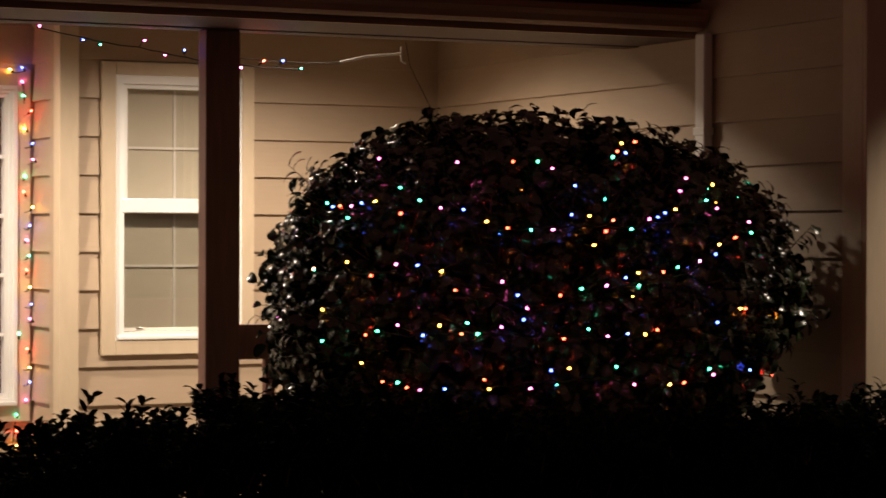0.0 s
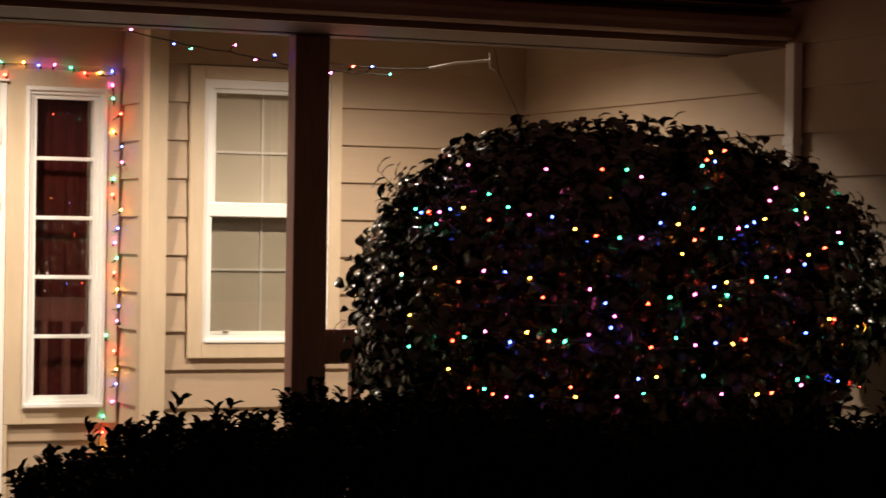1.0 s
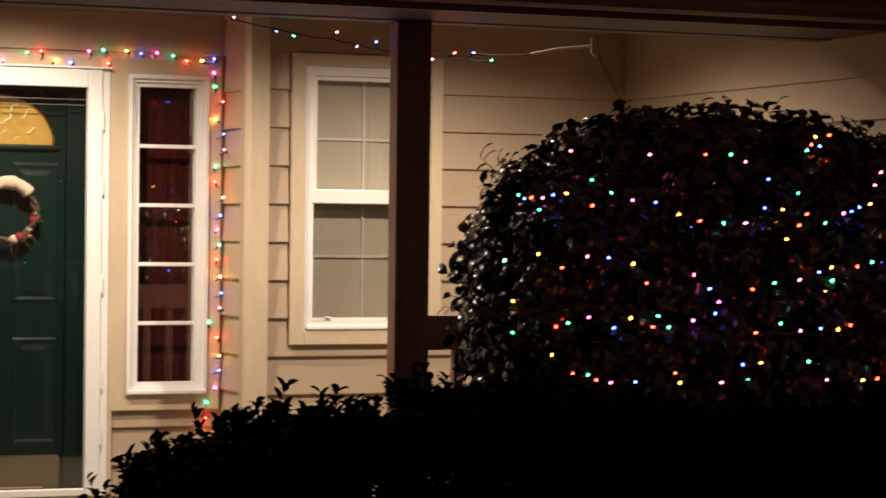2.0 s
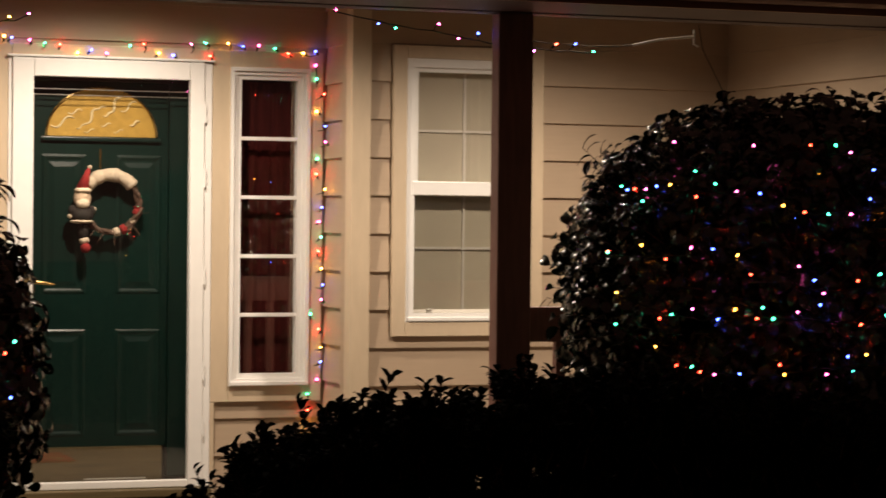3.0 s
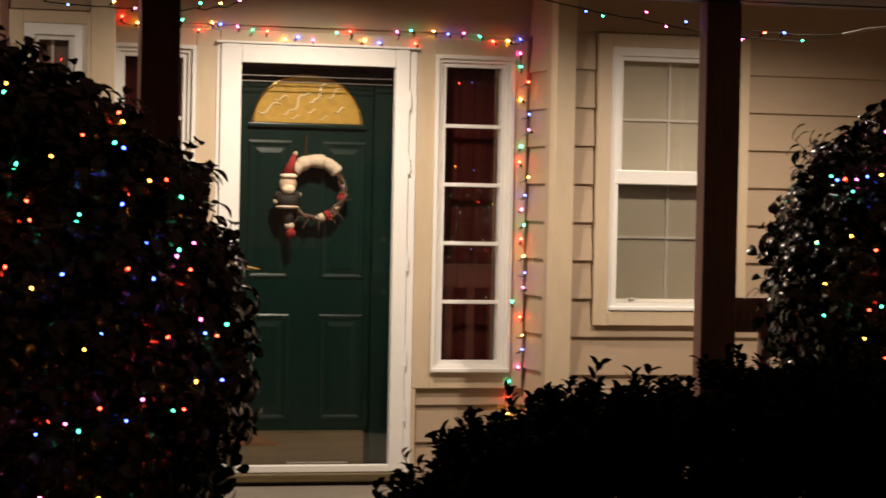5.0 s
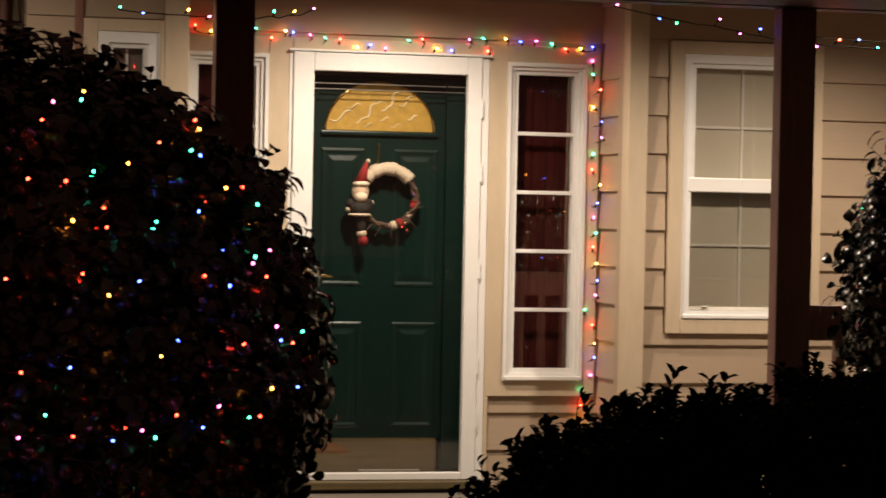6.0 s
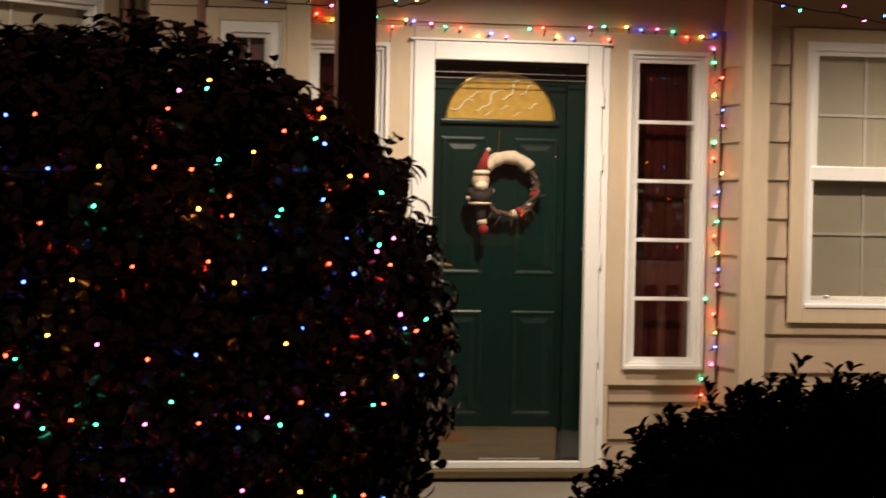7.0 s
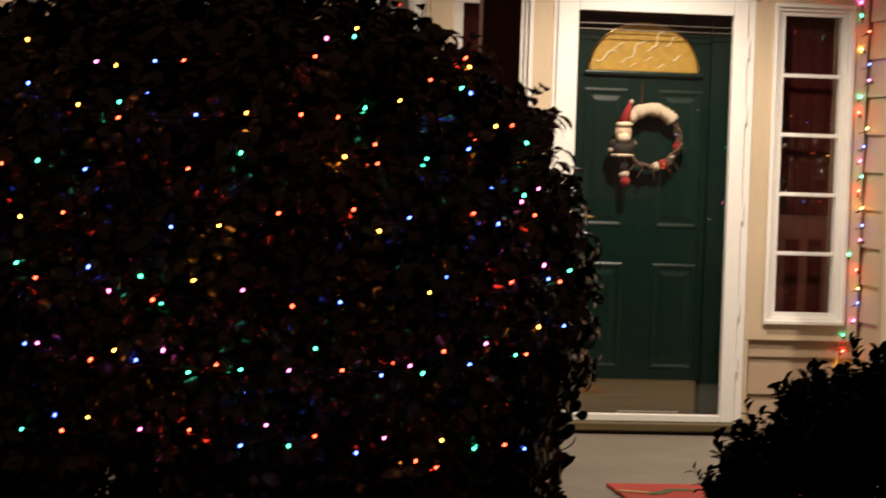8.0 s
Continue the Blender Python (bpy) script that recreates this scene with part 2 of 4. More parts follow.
BAY = Matrix.Translation((0.03, 10.66, 0)) @ Matrix.Rotation(radians(45), 4, "Z") @ Matrix.Translation((-0.03, -DOOR_Y - 0.005, 0))
wall_far.matrix_basis = BAY
wall_side = wall("wall_east", "beige lap-sided garage side wall along the porch", "y", GARAGE_Y, WALL_Y, SIDE_X, SIDE_X + 0.16, [])
wall_garage = wall("wall_garage", "lamp-lit beige lap-sided garage front wall", "x", SIDE_X + 0.16, 9.5, GARAGE_Y, GARAGE_Y + 0.16, [])

bm = box(bmesh.new(), -3.0, SIDE_X, 8.39, 10.9, CEIL_Z, CEIL_Z + 0.05)
tagged(part("ceiling", bm, CEILING), "plain painted porch ceiling", "ceiling", kind="structure")
bm = box(bmesh.new(), -4.0, 9.5, 13.0, 13.1, GROUND, TOP_Z)
tagged(part("wall_room", bm, ROOM), "dark wall of the rooms behind the windows", "wall", kind="structure")

# porch roof edge: beam, soffit, gutter, shingles
roof = tagged(new("porch_roof"), "dark shingled porch roof edge with a gutter", "roof", kind="structure")
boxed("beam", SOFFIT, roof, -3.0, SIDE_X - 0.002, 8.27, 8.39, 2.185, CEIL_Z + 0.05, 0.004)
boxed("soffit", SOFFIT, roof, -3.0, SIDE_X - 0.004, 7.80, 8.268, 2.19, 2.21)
boxed("fascia_board", FASCIA, roof, -3.0, SIDE_X - 0.004, 7.79, 7.812, 2.188, 2.36)
bm = bmesh.new()
profile = [(7.787, 2.215), (7.72, 2.215), (7.70, 2.225), (7.69, 2.25), (7.675, 2.27), (7.672, 2.297), (7.682, 2.297), (7.686, 2.274), (7.700, 2.254), (7.712, 2.230), (7.787, 2.225)]
ends = [[bm.verts.new((x, y, z)) for y, z in profile] for x in (-3.0, SIDE_X - 0.03)]
for k in range(len(profile)):
    bm.faces.new((ends[0][k], ends[0][(k + 1) % len(profile)], ends[1][(k + 1) % len(profile)], ends[1][k]))
bm.faces.new(ends[0][::-1])
bm.faces.new(ends[1])
bmesh.ops.recalc_face_normals(bm, faces=bm.faces)
part("gutter", bm, FASCIA, roof, "cream painted gutter")
bm = bmesh.new()
for k in range(16):
    y, z = 7.70 + 0.14 * k, 2.33 + 0.055 * k
    for j in range(26):
        x = -3.0 + 0.3 * j + (0.15 if k % 2 else 0)
        box(bm, x + 0.003, min(x + 0.297, SIDE_X), y, y + 0.2, z, z + 0.012 + 0.004 * ((j * 7 + k * 3) % 3))
part("shingles", bm, SHINGLE, roof, "dark asphalt shingles")

# claddings with their boards

cladding(wall_door, "x", LEFT_X, RIGHT_X + 0.06, DOOR_Y + 0.02, -1, [(0.762, 1.314, 0.464, 2.171), (1.314, 2.324, 0.0, 2.171), (2.324, 2.86, 0.464, 2.171)])
cladding(wall_window, "x", 2.957, SIDE_X, WALL_Y, -1, [(3.058, 3.838, 0.800, 2.190)])
cladding(wall_small, "x", END_X + 0.002, 0.66, WALL_Y, -1, [SMALL_TRIM])
cladding(wall_far, "x", -2.2, END_X, DOOR_Y + 0.02, -1, [FAR_TRIM])
cladding(wall_recess, "y", WALL_Y + 0.07, DOOR_Y, RIGHT_X + 0.02, -1)
cladding(wall_side, "y", GARAGE_Y + 0.11, WALL_Y - 0.004, SIDE_X, -1)
cladding(wall_garage, "x", SIDE_X + 0.13, 9.4, GARAGE_Y, -1)

# corner boards
trim = tagged(new("trim"), "cream painted corner boards and window casings", "trim", kind="structure")
boxed("corner_board", TRIM, trim, RIGHT_X - 0.012, 2.955, WALL_Y - 0.034, WALL_Y - 0.001, PORCH, CEIL_Z, 0.003)
boxed("corner_board", TRIM, trim, RIGHT_X - 0.010, RIGHT_X + 0.017, WALL_Y, WALL_Y + 0.068, PORCH, CEIL_Z, 0.003)
boxed("corner_board", TRIM, trim, 0.664, LEFT_X + 0.012, WALL_Y - 0.034, WALL_Y - 0.001, PORCH, CEIL_Z, 0.003)
# brown strip: the shade in the wall corner, put in as colour
boxed("corner_board", BROWN, trim, 0.262, 0.298, WALL_Y - 0.036, WALL_Y - 0.001, PORCH, CEIL_Z, 0.003, "dark brown strip for the shaded corner")
boxed("corner_board", TRIM, trim, SIDE_X - 0.026, SIDE_X - 0.001, GARAGE_Y - 0.02, GARAGE_Y + 0.105, GROUND, TOP_Z, 0.003)
boxed("corner_board", TRIM, trim, SIDE_X - 0.026, SIDE_X + 0.125, GARAGE_Y - 0.046, GARAGE_Y - 0.022, GROUND, TOP_Z, 0.003)

# casings: top, sill and sides
for x0, x1, z0, z1, inner, y in ((*WINDOW_TRIM, WINDOW, WALL_Y), (*SMALL_TRIM, SMALL, WALL_Y), (*FAR_TRIM, FAR, DOOR_Y + 0.02)):
    for a in ((x0, inner[0], z0, z1), (inner[1], x1, z0, z1), (inner[0], inner[1], inner[3], z1), (inner[0], inner[1], z0, inner[2])):
        c = boxed("casing", TRIM, trim, a[0], a[1], y - 0.036, y + 0.01, a[2], a[3], 0.003)
        if inner is FAR:
            c.matrix_basis = BAY
for a in ((2.304, 2.394, 0.464, 2.171), (2.795, 2.862, 0.464, 2.171), (2.394, 2.795, 2.090, 2.171), (2.394, 2.795, 0.464, 0.541), (1.221, 1.334, 0.464, 2.171), (0.766, 0.827, 0.464, 2.171),
          (0.827, 1.219, 2.090, 2.171), (0.827, 1.219, 0.464, 0.541), (1.336, 2.302, 2.107, 2.171), (2.304, 2.324, 0.0, 0.462), (1.314, 1.334, 0.0, 0.462)):
    boxed("casing", TRIM, trim, a[0], a[1], DOOR_Y - 0.016, DOOR_Y + 0.03, a[2], a[3], 0.002)

# ---- windows ----


def sash_window(name, label, r, y, bars, blind, F=0.042, muntin=MUNTIN):
    """A double-hung window: the upper sash stands forward, the lower one lies behind an insect screen."""
    x0, x1, z0, z1 = r
    w = tagged(new(name), label, "window", kind="structure")
    part("window_frame", ring(bmesh.new(), x0, x1, z0, z1, F, y - 0.028, y + 0.10), WHITE, w)
    boxed("window_sill", WHITE, w, x0 + 0.01, x1 - 0.01, y - 0.042, y - 0.0285, z0 + 0.004, z0 + 0.024, 0.004)
    mid = z0 + 0.5 * (z1 - z0) + 0.01
    a, b, low, high = x0 + F, x1 - F, z0 + F, z1 - F
    upper = part("sash", ring(bmesh.new(), a, b, mid - 0.034, high, 0.022, y - 0.012, y + 0.024), WHITE, w)
    boxed("check_rail", WHITE, upper, a - 0.012, b + 0.012, y - 0.034, y + 0.020, mid - 0.034, mid + 0.034, 0.005)
    lower = part("sash", ring(bmesh.new(), a, b, low, mid + 0.03, 0.012, y + 0.026, y + 0.050), WHITE, w)
    for s, p, q, u, v, depth in ((upper, a + 0.022, b - 0.022, mid + 0.034, high - 0.022, 0.004), (lower, a + 0.012, b - 0.012, low + 0.012, mid - 0.03, 0.034)):
        boxed("muntin", muntin, s, (p + q) / 2 - 0.006, (p + q) / 2 + 0.006, y + 0.042, y + 0.050, u, v)
        for k in range(1, bars + 1):
            zz = u + (v - u) * k / (bars + 1) + (0.022 if s is lower else -0.018)
            boxed("muntin", muntin, s, p, q, y + 0.0425, y + 0.0495, zz - 0.006, zz + 0.006)
        boxed("pane", GLASS, s, p, q, y + depth - 0.004, y + depth, u, v)
    net = boxed("insect_screen", SCREEN, w, a + 0.002, b - 0.002, y + 0.006, y + 0.008, low + 0.018, mid - 0.04, label="fine grey insect screen")
    boxed("screen_rail", MUNTIN, net, a + 0.001, b - 0.001, y + 0.004, y + 0.016, low + 0.001, low + 0.017, 0.002)
    for k in (0.16, 0.84):
        boxed("sash_lock", STEEL, w, a + (b - a) * k - 0.014, a + (b - a) * k + 0.014, y - 0.004, y + 0.003, low + 0.004, low + 0.022, 0.003)
    bm = bmesh.new()
    n = 40
    for k in range(n):
        za = z0 + 0.03 + (z1 - z0 - 0.06) * k / n
        zb = z0 + 0.03 + (z1 - z0 - 0.06) * (k + 1) / n
        v = [bm.verts.new(c) for c in ((x0 + 0.02, y + 0.0525, za), (x1 - 0.02, y + 0.0525, za), (x1 - 0.02, y + 0.053, zb), (x0 + 0.02, y + 0.053, zb))]
        bm.faces.new(v)
    part("blind", bm, blind, w)
    return w


sash_window("window_1", "white double-hung window with a closed pale blind", WINDOW, WALL_Y, 1, BLIND)
sash_window("window_2", "narrow white window with dim panes", SMALL, WALL_Y, 0, material("grey_blind", (0.16, 0.13, 0.105), 0.8, stain=0.2), 0.05, WHITE)
sash_window("window_3", "wide white window with closed slatted blinds", FAR, DOOR_Y + 0.02, 1, BLIND).matrix_basis = BAY


def sidelight(name, r):
    x0, x1, z0, z1 = r
    w = tagged(new(name), "tall white sidelight window with a dark red curtain", "window", "sidelights beside the door", "structure")
    y = DOOR_Y
    part("window_frame", ring(bmesh.new(), x0, x1, z0, z1, 0.018, y - 0.030, y + 0.05), WHITE, w)
    part("window_frame", ring(bmesh.new(), x0 + 0.018, x1 - 0.018, z0 + 0.018, z1 - 0.018, 0.018, y - 0.016, y + 0.05), WHITE, w)
    part("window_frame", ring(bmesh.new(), x0 + 0.036, x1 - 0.036, z0 + 0.036, z1 - 0.036, 0.022, y - 0.004, y + 0.05), WHITE, w)
    boxed("window_sill", WHITE, w, x0 + 0.005, x1 - 0.005, y - 0.040, y - 0.031, z0 + 0.002, z0 + 0.022, 0.003)
    a, b, c, d = x0 + 0.058, x1 - 0.058, z0 + 0.058, z1 - 0.058
    for k in range(5):
        boxed("pane", GLASS, w, a, b, y + 0.020, y + 0.025, c + (d - c) * k / 5 + 0.002, c + (d - c) * (k + 1) / 5 - 0.002)
        if k:
            zz = c + (d - c) * k / 5
            boxed("muntin", WHITE, w, a, b, y + 0.006, y + 0.019, zz - 0.009, zz + 0.009, 0.002)
    bm = bmesh.new()
    n = 48
    old = None
    for k in range(n + 1):
        x = a - 0.04 + (b - a + 0.08) * k / n
        yy = y + 0.085 + 0.0035 * math.sin(k * 0.7) + 0.002 * math.sin(k * 1.3 + 1)
        now = (bm.verts.new((x, yy, c - 0.04)), bm.verts.new((x + 0.003 * math.sin(k), yy + 0.004, d + 0.04)))
        if old:
            bm.faces.new((old[0], now[0], now[1], old[1]))
        old = now
    part("curtain", bm, CURTAIN, w, "dark red pleated curtain", smooth=True)


sidelight("window_4", LIGHT_R)
sidelight("window_5", LIGHT_L)

# ---- the entry: storm door, green door, threshold ----
storm = tagged(new("storm_door"), "white full-view storm door, closed", "door", kind="structure")
y = DOOR_Y
boxed("stile", WHITE, storm, 1.336, 1.436, y - 0.035, y + 0.012, 0.060, 2.105, 0.004)
boxed("stile", WHITE, storm, 2.192, 2.262, y - 0.035, y + 0.012, 0.060, 2.105, 0.004)
boxed("jamb", WHITE, storm, 2.264, 2.302, y - 0.022, y + 0.03, 0.0, 2.105, 0.004)
boxed("jamb", WHITE, storm, 1.318, 1.3345, y - 0.022, y + 0.03, 0.0, 2.105, 0.003)
boxed("rail", WHITE, storm, 1.437, 2.191, y - 0.034, y + 0.012, 2.018, 2.104, 0.004)
boxed("rail", WHITE, storm, 1.437, 2.191, y - 0.034, y + 0.012, 0.060, 0.095, 0.004)
boxed("drip_cap", WHITE, storm, 1.312, 2.308, y - 0.042, y + 0.0, 2.107, 2.118, 0.003)
boxed("pane", GLASS, storm, 1.437, 2.191, y - 0.012, y - 0.007, 0.096, 2.017)
# thin bars added for the pale ceiling reflections across the storm glass
for zz in (1.962, 1.935):
    boxed("screen_bar", STEEL, storm, 1.438, 2.190, y + 0.030, y + 0.033, zz - 0.002, zz + 0.002)
for zz in (0.35, 0.62, 1.08, 1.55, 1.86):
    boxed("hinge", WHITE, storm, 2.258, 2.270, y - 0.037, y - 0.033, zz - 0.045, zz + 0.045)
boxed("handle_plate", BRASS, storm, 1.392, 1.420, y - 0.046, y - 0.036, 0.985, 1.115, 0.004, "aged brass handle plate")
part("handle", tube(bmesh.new(), [(1.405, y - 0.046, 1.05), (1.405, y - 0.085, 1.05), (1.43, y - 0.092, 1.048), (1.50, y - 0.088, 1.040), (1.53, y - 0.085, 1.036)], [0.010, 0.010, 0.010, 0.008, 0.006], 8), BRASS, storm, "brass lever handle", True)

door = tagged(new("door_1"), "dark green panelled front door, closed", "door", kind="structure")
Y = DOOR_Y + 0.105
boxed("slab", GREEN, door, 1.37, 2.115, Y, Y + 0.045, 0.252, 2.005)
boxed("astragal", GREEN, door, 2.118, 2.30, Y - 0.02, Y + 0.045, 0.10, 2.105, 0.004)
boxed("head_jamb", ROOM, door, 1.34, 2.30, Y - 0.03, Y + 0.05, 2.008, 2.103)


def panel(x0, x1, z0, z1):
    """An embossed panel: a rounded bead all round, then a shallow bevel up to a flat field."""
    bm = bmesh.new()
    loops = []
    for inset, proud in ((0.0, 0.0005), (0.007, 0.0045), (0.012, 0.0055), (0.018, 0.0040), (0.026, 0.0006), (0.036, 0.0006), (0.060, 0.0062)):
        loops.append([bm.verts.new((a, Y - proud, b)) for a, b in ((x0 + inset, z0 + inset), (x1 - inset, z0 + inset), (x1 - inset, z1 - inset), (x0 + inset, z1 - inset))])
    for o, i in zip(loops, loops[1:]):
        for k in range(4):
            bm.faces.new((o[k], o[(k + 1) % 4], i[(k + 1) % 4], i[k]))
    bm.faces.new(loops[-1])
    part("panel", bm, GREEN, door)


for x0, x1 in ((1.500, 1.715), (1.862, 2.082)):
    panel(x0, x1, 0.985, 1.655)
    panel(x0, x1, 0.300, 0.815)

# half-round light over the panels; pale scrolls stand for glints in its patterned glass
fan = bmesh.new()
FX, FZ, FW, FH = 1.787, 1.742, 0.268, 0.236
arc = [(FX + FW * math.cos(math.pi * k / 32), FZ + FH * math.sin(math.pi * k / 32)) for k in range(33)]
fan.faces.new([fan.verts.new((a, Y - 0.008, b)) for a, b in arc])
part("fan_light", fan, GOLD, door, "amber half-round patterned glass")
part("fan_frame", tube(bmesh.new(), [(a, Y - 0.008, b) for a, b in arc], 0.007, 6), BRASS, door)
boxed("fan_sill", GREEN, door, FX - FW - 0.022, FX + FW + 0.022, Y - 0.018, Y - 0.001, FZ - 0.024, FZ - 0.004, 0.004)
SCROLLS = ((-0.19, 0.045, 0.12, 0.25, 0.008), (-0.13, 0.095, 0.07, 0.1, 0.006), (-0.10, 0.025, 0.05, 0.3, 0.005), (-0.05, 0.075, 0.10, 0.75, 0.009), (-0.01, 0.115, 0.06, -0.1, 0.005),
           (0.03, 0.085, 0.05, 0.2, 0.007), (0.06, 0.130, 0.10, 0.8, 0.010), (0.02, 0.035, 0.05, 0.1, 0.005), (0.13, 0.125, 0.09, 0.45, 0.006), (0.16, 0.045, 0.05, 0.3, 0.008), (-0.06, 0.005, 0.05, 0.1, 0.004), (0.08, 0.005, 0.05, 0.1, 0.004))
for dx, dz, size, ang, thick in SCROLLS:
    pts, rad = [], []
    for k in range(9):
        q = k / 8 - 0.5
        a, b = q * size, 0.16 * size * math.sin(q * 6)
        pts.append((FX + dx + a * math.cos(ang) - b * math.sin(ang), Y - 0.010, FZ + 0.022 + dz + a * math.sin(ang) + b * math.cos(ang)))
        rad.append(0.75 * thick * (0.35 + 0.65 * math.cos(q * 2.8)))
    part("scroll", tube(bmesh.new(), pts, rad, 6), BEVEL, door, smooth=True)

sill = tagged(new("threshold"), "oak threshold under the front door", "threshold", kind="structure")
boxed("sill_board", OAK, sill, 1.318, 2.302, y - 0.08, y + 0.16, 0.018, 0.058, 0.006)
# near-black block puts in the shade of the gap under the sill board
boxed("sill_base", ROOM, sill, 1.32, 2.30, y - 0.05, y + 0.16, 0.001, 0.017)
boxed("kick_board", OAK, sill, 1.34, 2.090, Y - 0.03, Y + 0.05, 0.060, 0.25)
boxed("sweep", STEEL, sill, 1.70, 2.00, y + 0.02, y + 0.03, 0.098, 0.106, 0.002)

# ---- wreath and doll on the door ----
wreath = thing("wreath", "twig wreath with cream fleece trim on the green door", "wreath")
WX, WZ, WR, WT, WY = 1.822, 1.420, 0.138, 0.034, Y - 0.052


def arc_tube(bm, t0, t1, radius, lumpy=0.0, seed=1, n=40, twist=0.0):
    """A bent bar along the wreath's ring; twist lets it stray from the ring as a loose twig does."""
    u = random.Random(seed)
    waves = [(u.randint(1, 7), u.uniform(0, 6.28), u.uniform(0.3, 1.0)) for k in range(4)]
    pts, rad = [], []
    for k in range(n + 1):
        a = t0 + (t1 - t0) * k / n
        stray = sum(w * math.sin(f * a + p) for f, p, w in waves) * twist / 1.6
        fore = sum(w * math.cos(f * a + 2 * p) for f, p, w in waves) * twist / 1.6
        r = WR + stray
        pts.append((WX + r * math.cos(a), WY + fore, WZ + r * math.sin(a)))
        rad.append(radius * (1 + lumpy * u.uniform(-1, 1)))
    return tube(bm, pts, rad, 9)


for s in range(11):
    part("vine", arc_tube(bmesh.new(), s * 1.7, s * 1.7 + 2 * math.pi * (0.98 if s < 6 else 0.6), 0.0082 - 0.0003 * s, 0.35, s, 56, 0.013), VINE, wreath, smooth=True)
for s in range(6):
    u = random.Random(90 + s)
    a = radians(-120 + 19 * s)
    p = Vector((WX + WR * math.cos(a), WY - 0.01, WZ + WR * math.sin(a)))
    way = Vector((math.cos(a + u.uniform(-0.9, 0.9)), u.uniform(-0.4, 0.1), math.sin(a + u.uniform(-0.9, 0.9))))
    part("twig", tube(bmesh.new(), [p, p + way * 0.03, p + way * u.uniform(0.045, 0.07) + Vector((0, 0, -0.008))], [0.003, 0.0022, 0.001], 5), VINE, wreath)
part("fleece", arc_tube(bmesh.new(), radians(38), radians(142), 0.032, 0.13, 4, 30), FLEECE, wreath, "cream fleece wrap", True)
part("ribbon", arc_tube(bmesh.new(), radians(-22), radians(-6), 0.023, 0.2, 5, 8), RED_CLOTH, wreath, "red felt patch", True)
part("mitten", arc_tube(bmesh.new(), radians(-68), radians(-57), 0.022, 0.2, 6, 5), RED_CLOTH, wreath, "red felt mitten", True)
part("band", arc_tube(bmesh.new(), radians(-150), radians(-84), 0.011, 0.15, 9, 16), FLEECE, wreath, "narrow cream cloth band", True)
part("cuff", arc_tube(bmesh.new(), radians(-82), radians(-72), 0.022, 0.1, 7, 4), FLEECE, wreath, "cream cuff", True)
part("tag", arc_tube(bmesh.new(), radians(-42), radians(-32), 0.016, 0.3, 8, 5), FLEECE, wreath, "cream felt tag", True)
part("hanger", box(bmesh.new(), 1.777, 1.786, Y - 0.010, Y - 0.002, WZ + WR + 0.03, 1.685), BRASS, wreath, "thin brass hanger")

doll = bmesh.new()


def blob(bm, x, dy, z, rx, ry, rz, slot, tilt=0.0):
    m = Matrix.Translation((x, Y - dy, z)) @ Matrix.Rotation(tilt, 4, "Y") @ Matrix.Diagonal((rx, ry, rz, 1))
    for v in bmesh.ops.create_uvsphere(bm, u_segments=14, v_segments=9, radius=1, matrix=m)["verts"]:
        for f in v.link_faces:
            f.material_index = slot


DX = 1.680
blob(doll, DX, 0.085, 1.445, 0.042, 0.034, 0.052, 3)
blob(doll, DX, 0.100, 1.420, 0.034, 0.028, 0.028, 0)
blob(doll, DX + 0.002, 0.092, 1.482, 0.043, 0.036, 0.016, 0)
cone = bmesh.ops.create_cone(doll, cap_ends=True, segments=12, radius1=0.033, radius2=0.007, depth=0.11, matrix=Matrix.Translation((DX + 0.016, Y - 0.085, 1.538)) @ Matrix.Rotation(0.3, 4, "Y"))
for v in cone["verts"]:
    for f in v.link_faces:
        f.material_index = 1
blob(doll, DX + 0.035, 0.085, 1.592, 0.011, 0.011, 0.011, 0)
blob(doll, DX, 0.078, 1.366, 0.058, 0.046, 0.042, 2)
for k in (-1, 1):
    blob(doll, DX + 0.045 * k, 0.082, 1.385, 0.022, 0.024, 0.026, 2)
blob(doll, DX, 0.078, 1.334, 0.058, 0.044, 0.011, 0)
blob(doll, DX - 0.055, 0.080, 1.360, 0.014, 0.016, 0.014, 0)
blob(doll, DX + 0.055, 0.080, 1.392, 0.015, 0.016, 0.014, 0)
blob(doll, DX + 0.008, 0.070, 1.290, 0.026, 0.028, 0.050, 2)
blob(doll, DX + 0.014, 0.070, 1.243, 0.025, 0.026, 0.020, 0)
blob(doll, DX + 0.020, 0.074, 1.208, 0.024, 0.032, 0.026, 1)
doll = part("doll", doll, [FLEECE, RED_CLOTH, DARK_CLOTH, SKIN_CLOTH], None, smooth=True)
tagged(doll, "cream and red felt holiday doll hung on the wreath", "doll")

# ---- porch posts, rail, downspout ----
POST_Y = 8.275


def post(x):
    p = thing("porch_post", "dark brown painted square porch post", "post", "porch posts")
    p.location = (x, POST_Y, PORCH)
    boxed("shaft", BROWN, p, -0.0735, 0.0735, 0.0, 0.085, 0.0, 2.184, 0.005)
    return p


first = post(2.930)
copy_thing(first, pose(0.690, POST_Y, PORCH))
rail = thing("porch_railing", "dark brown wooden porch railing beside the post", "railing")
boxed("top_rail", BROWN, rail, 3.004, SIDE_X - 0.03, 8.31, 8.35, 0.872, 1.013, 0.005)
boxed("bottom_rail", BROWN, rail, 3.004, SIDE_X - 0.03, 8.31, 8.35, 0.10, 0.19, 0.004)
for k in range(13):
    x = 3.150 + 0.135 * k
    boxed("baluster", BROWN, rail, x - 0.021, x + 0.021, 8.312, 8.348, 0.191, 0.871)

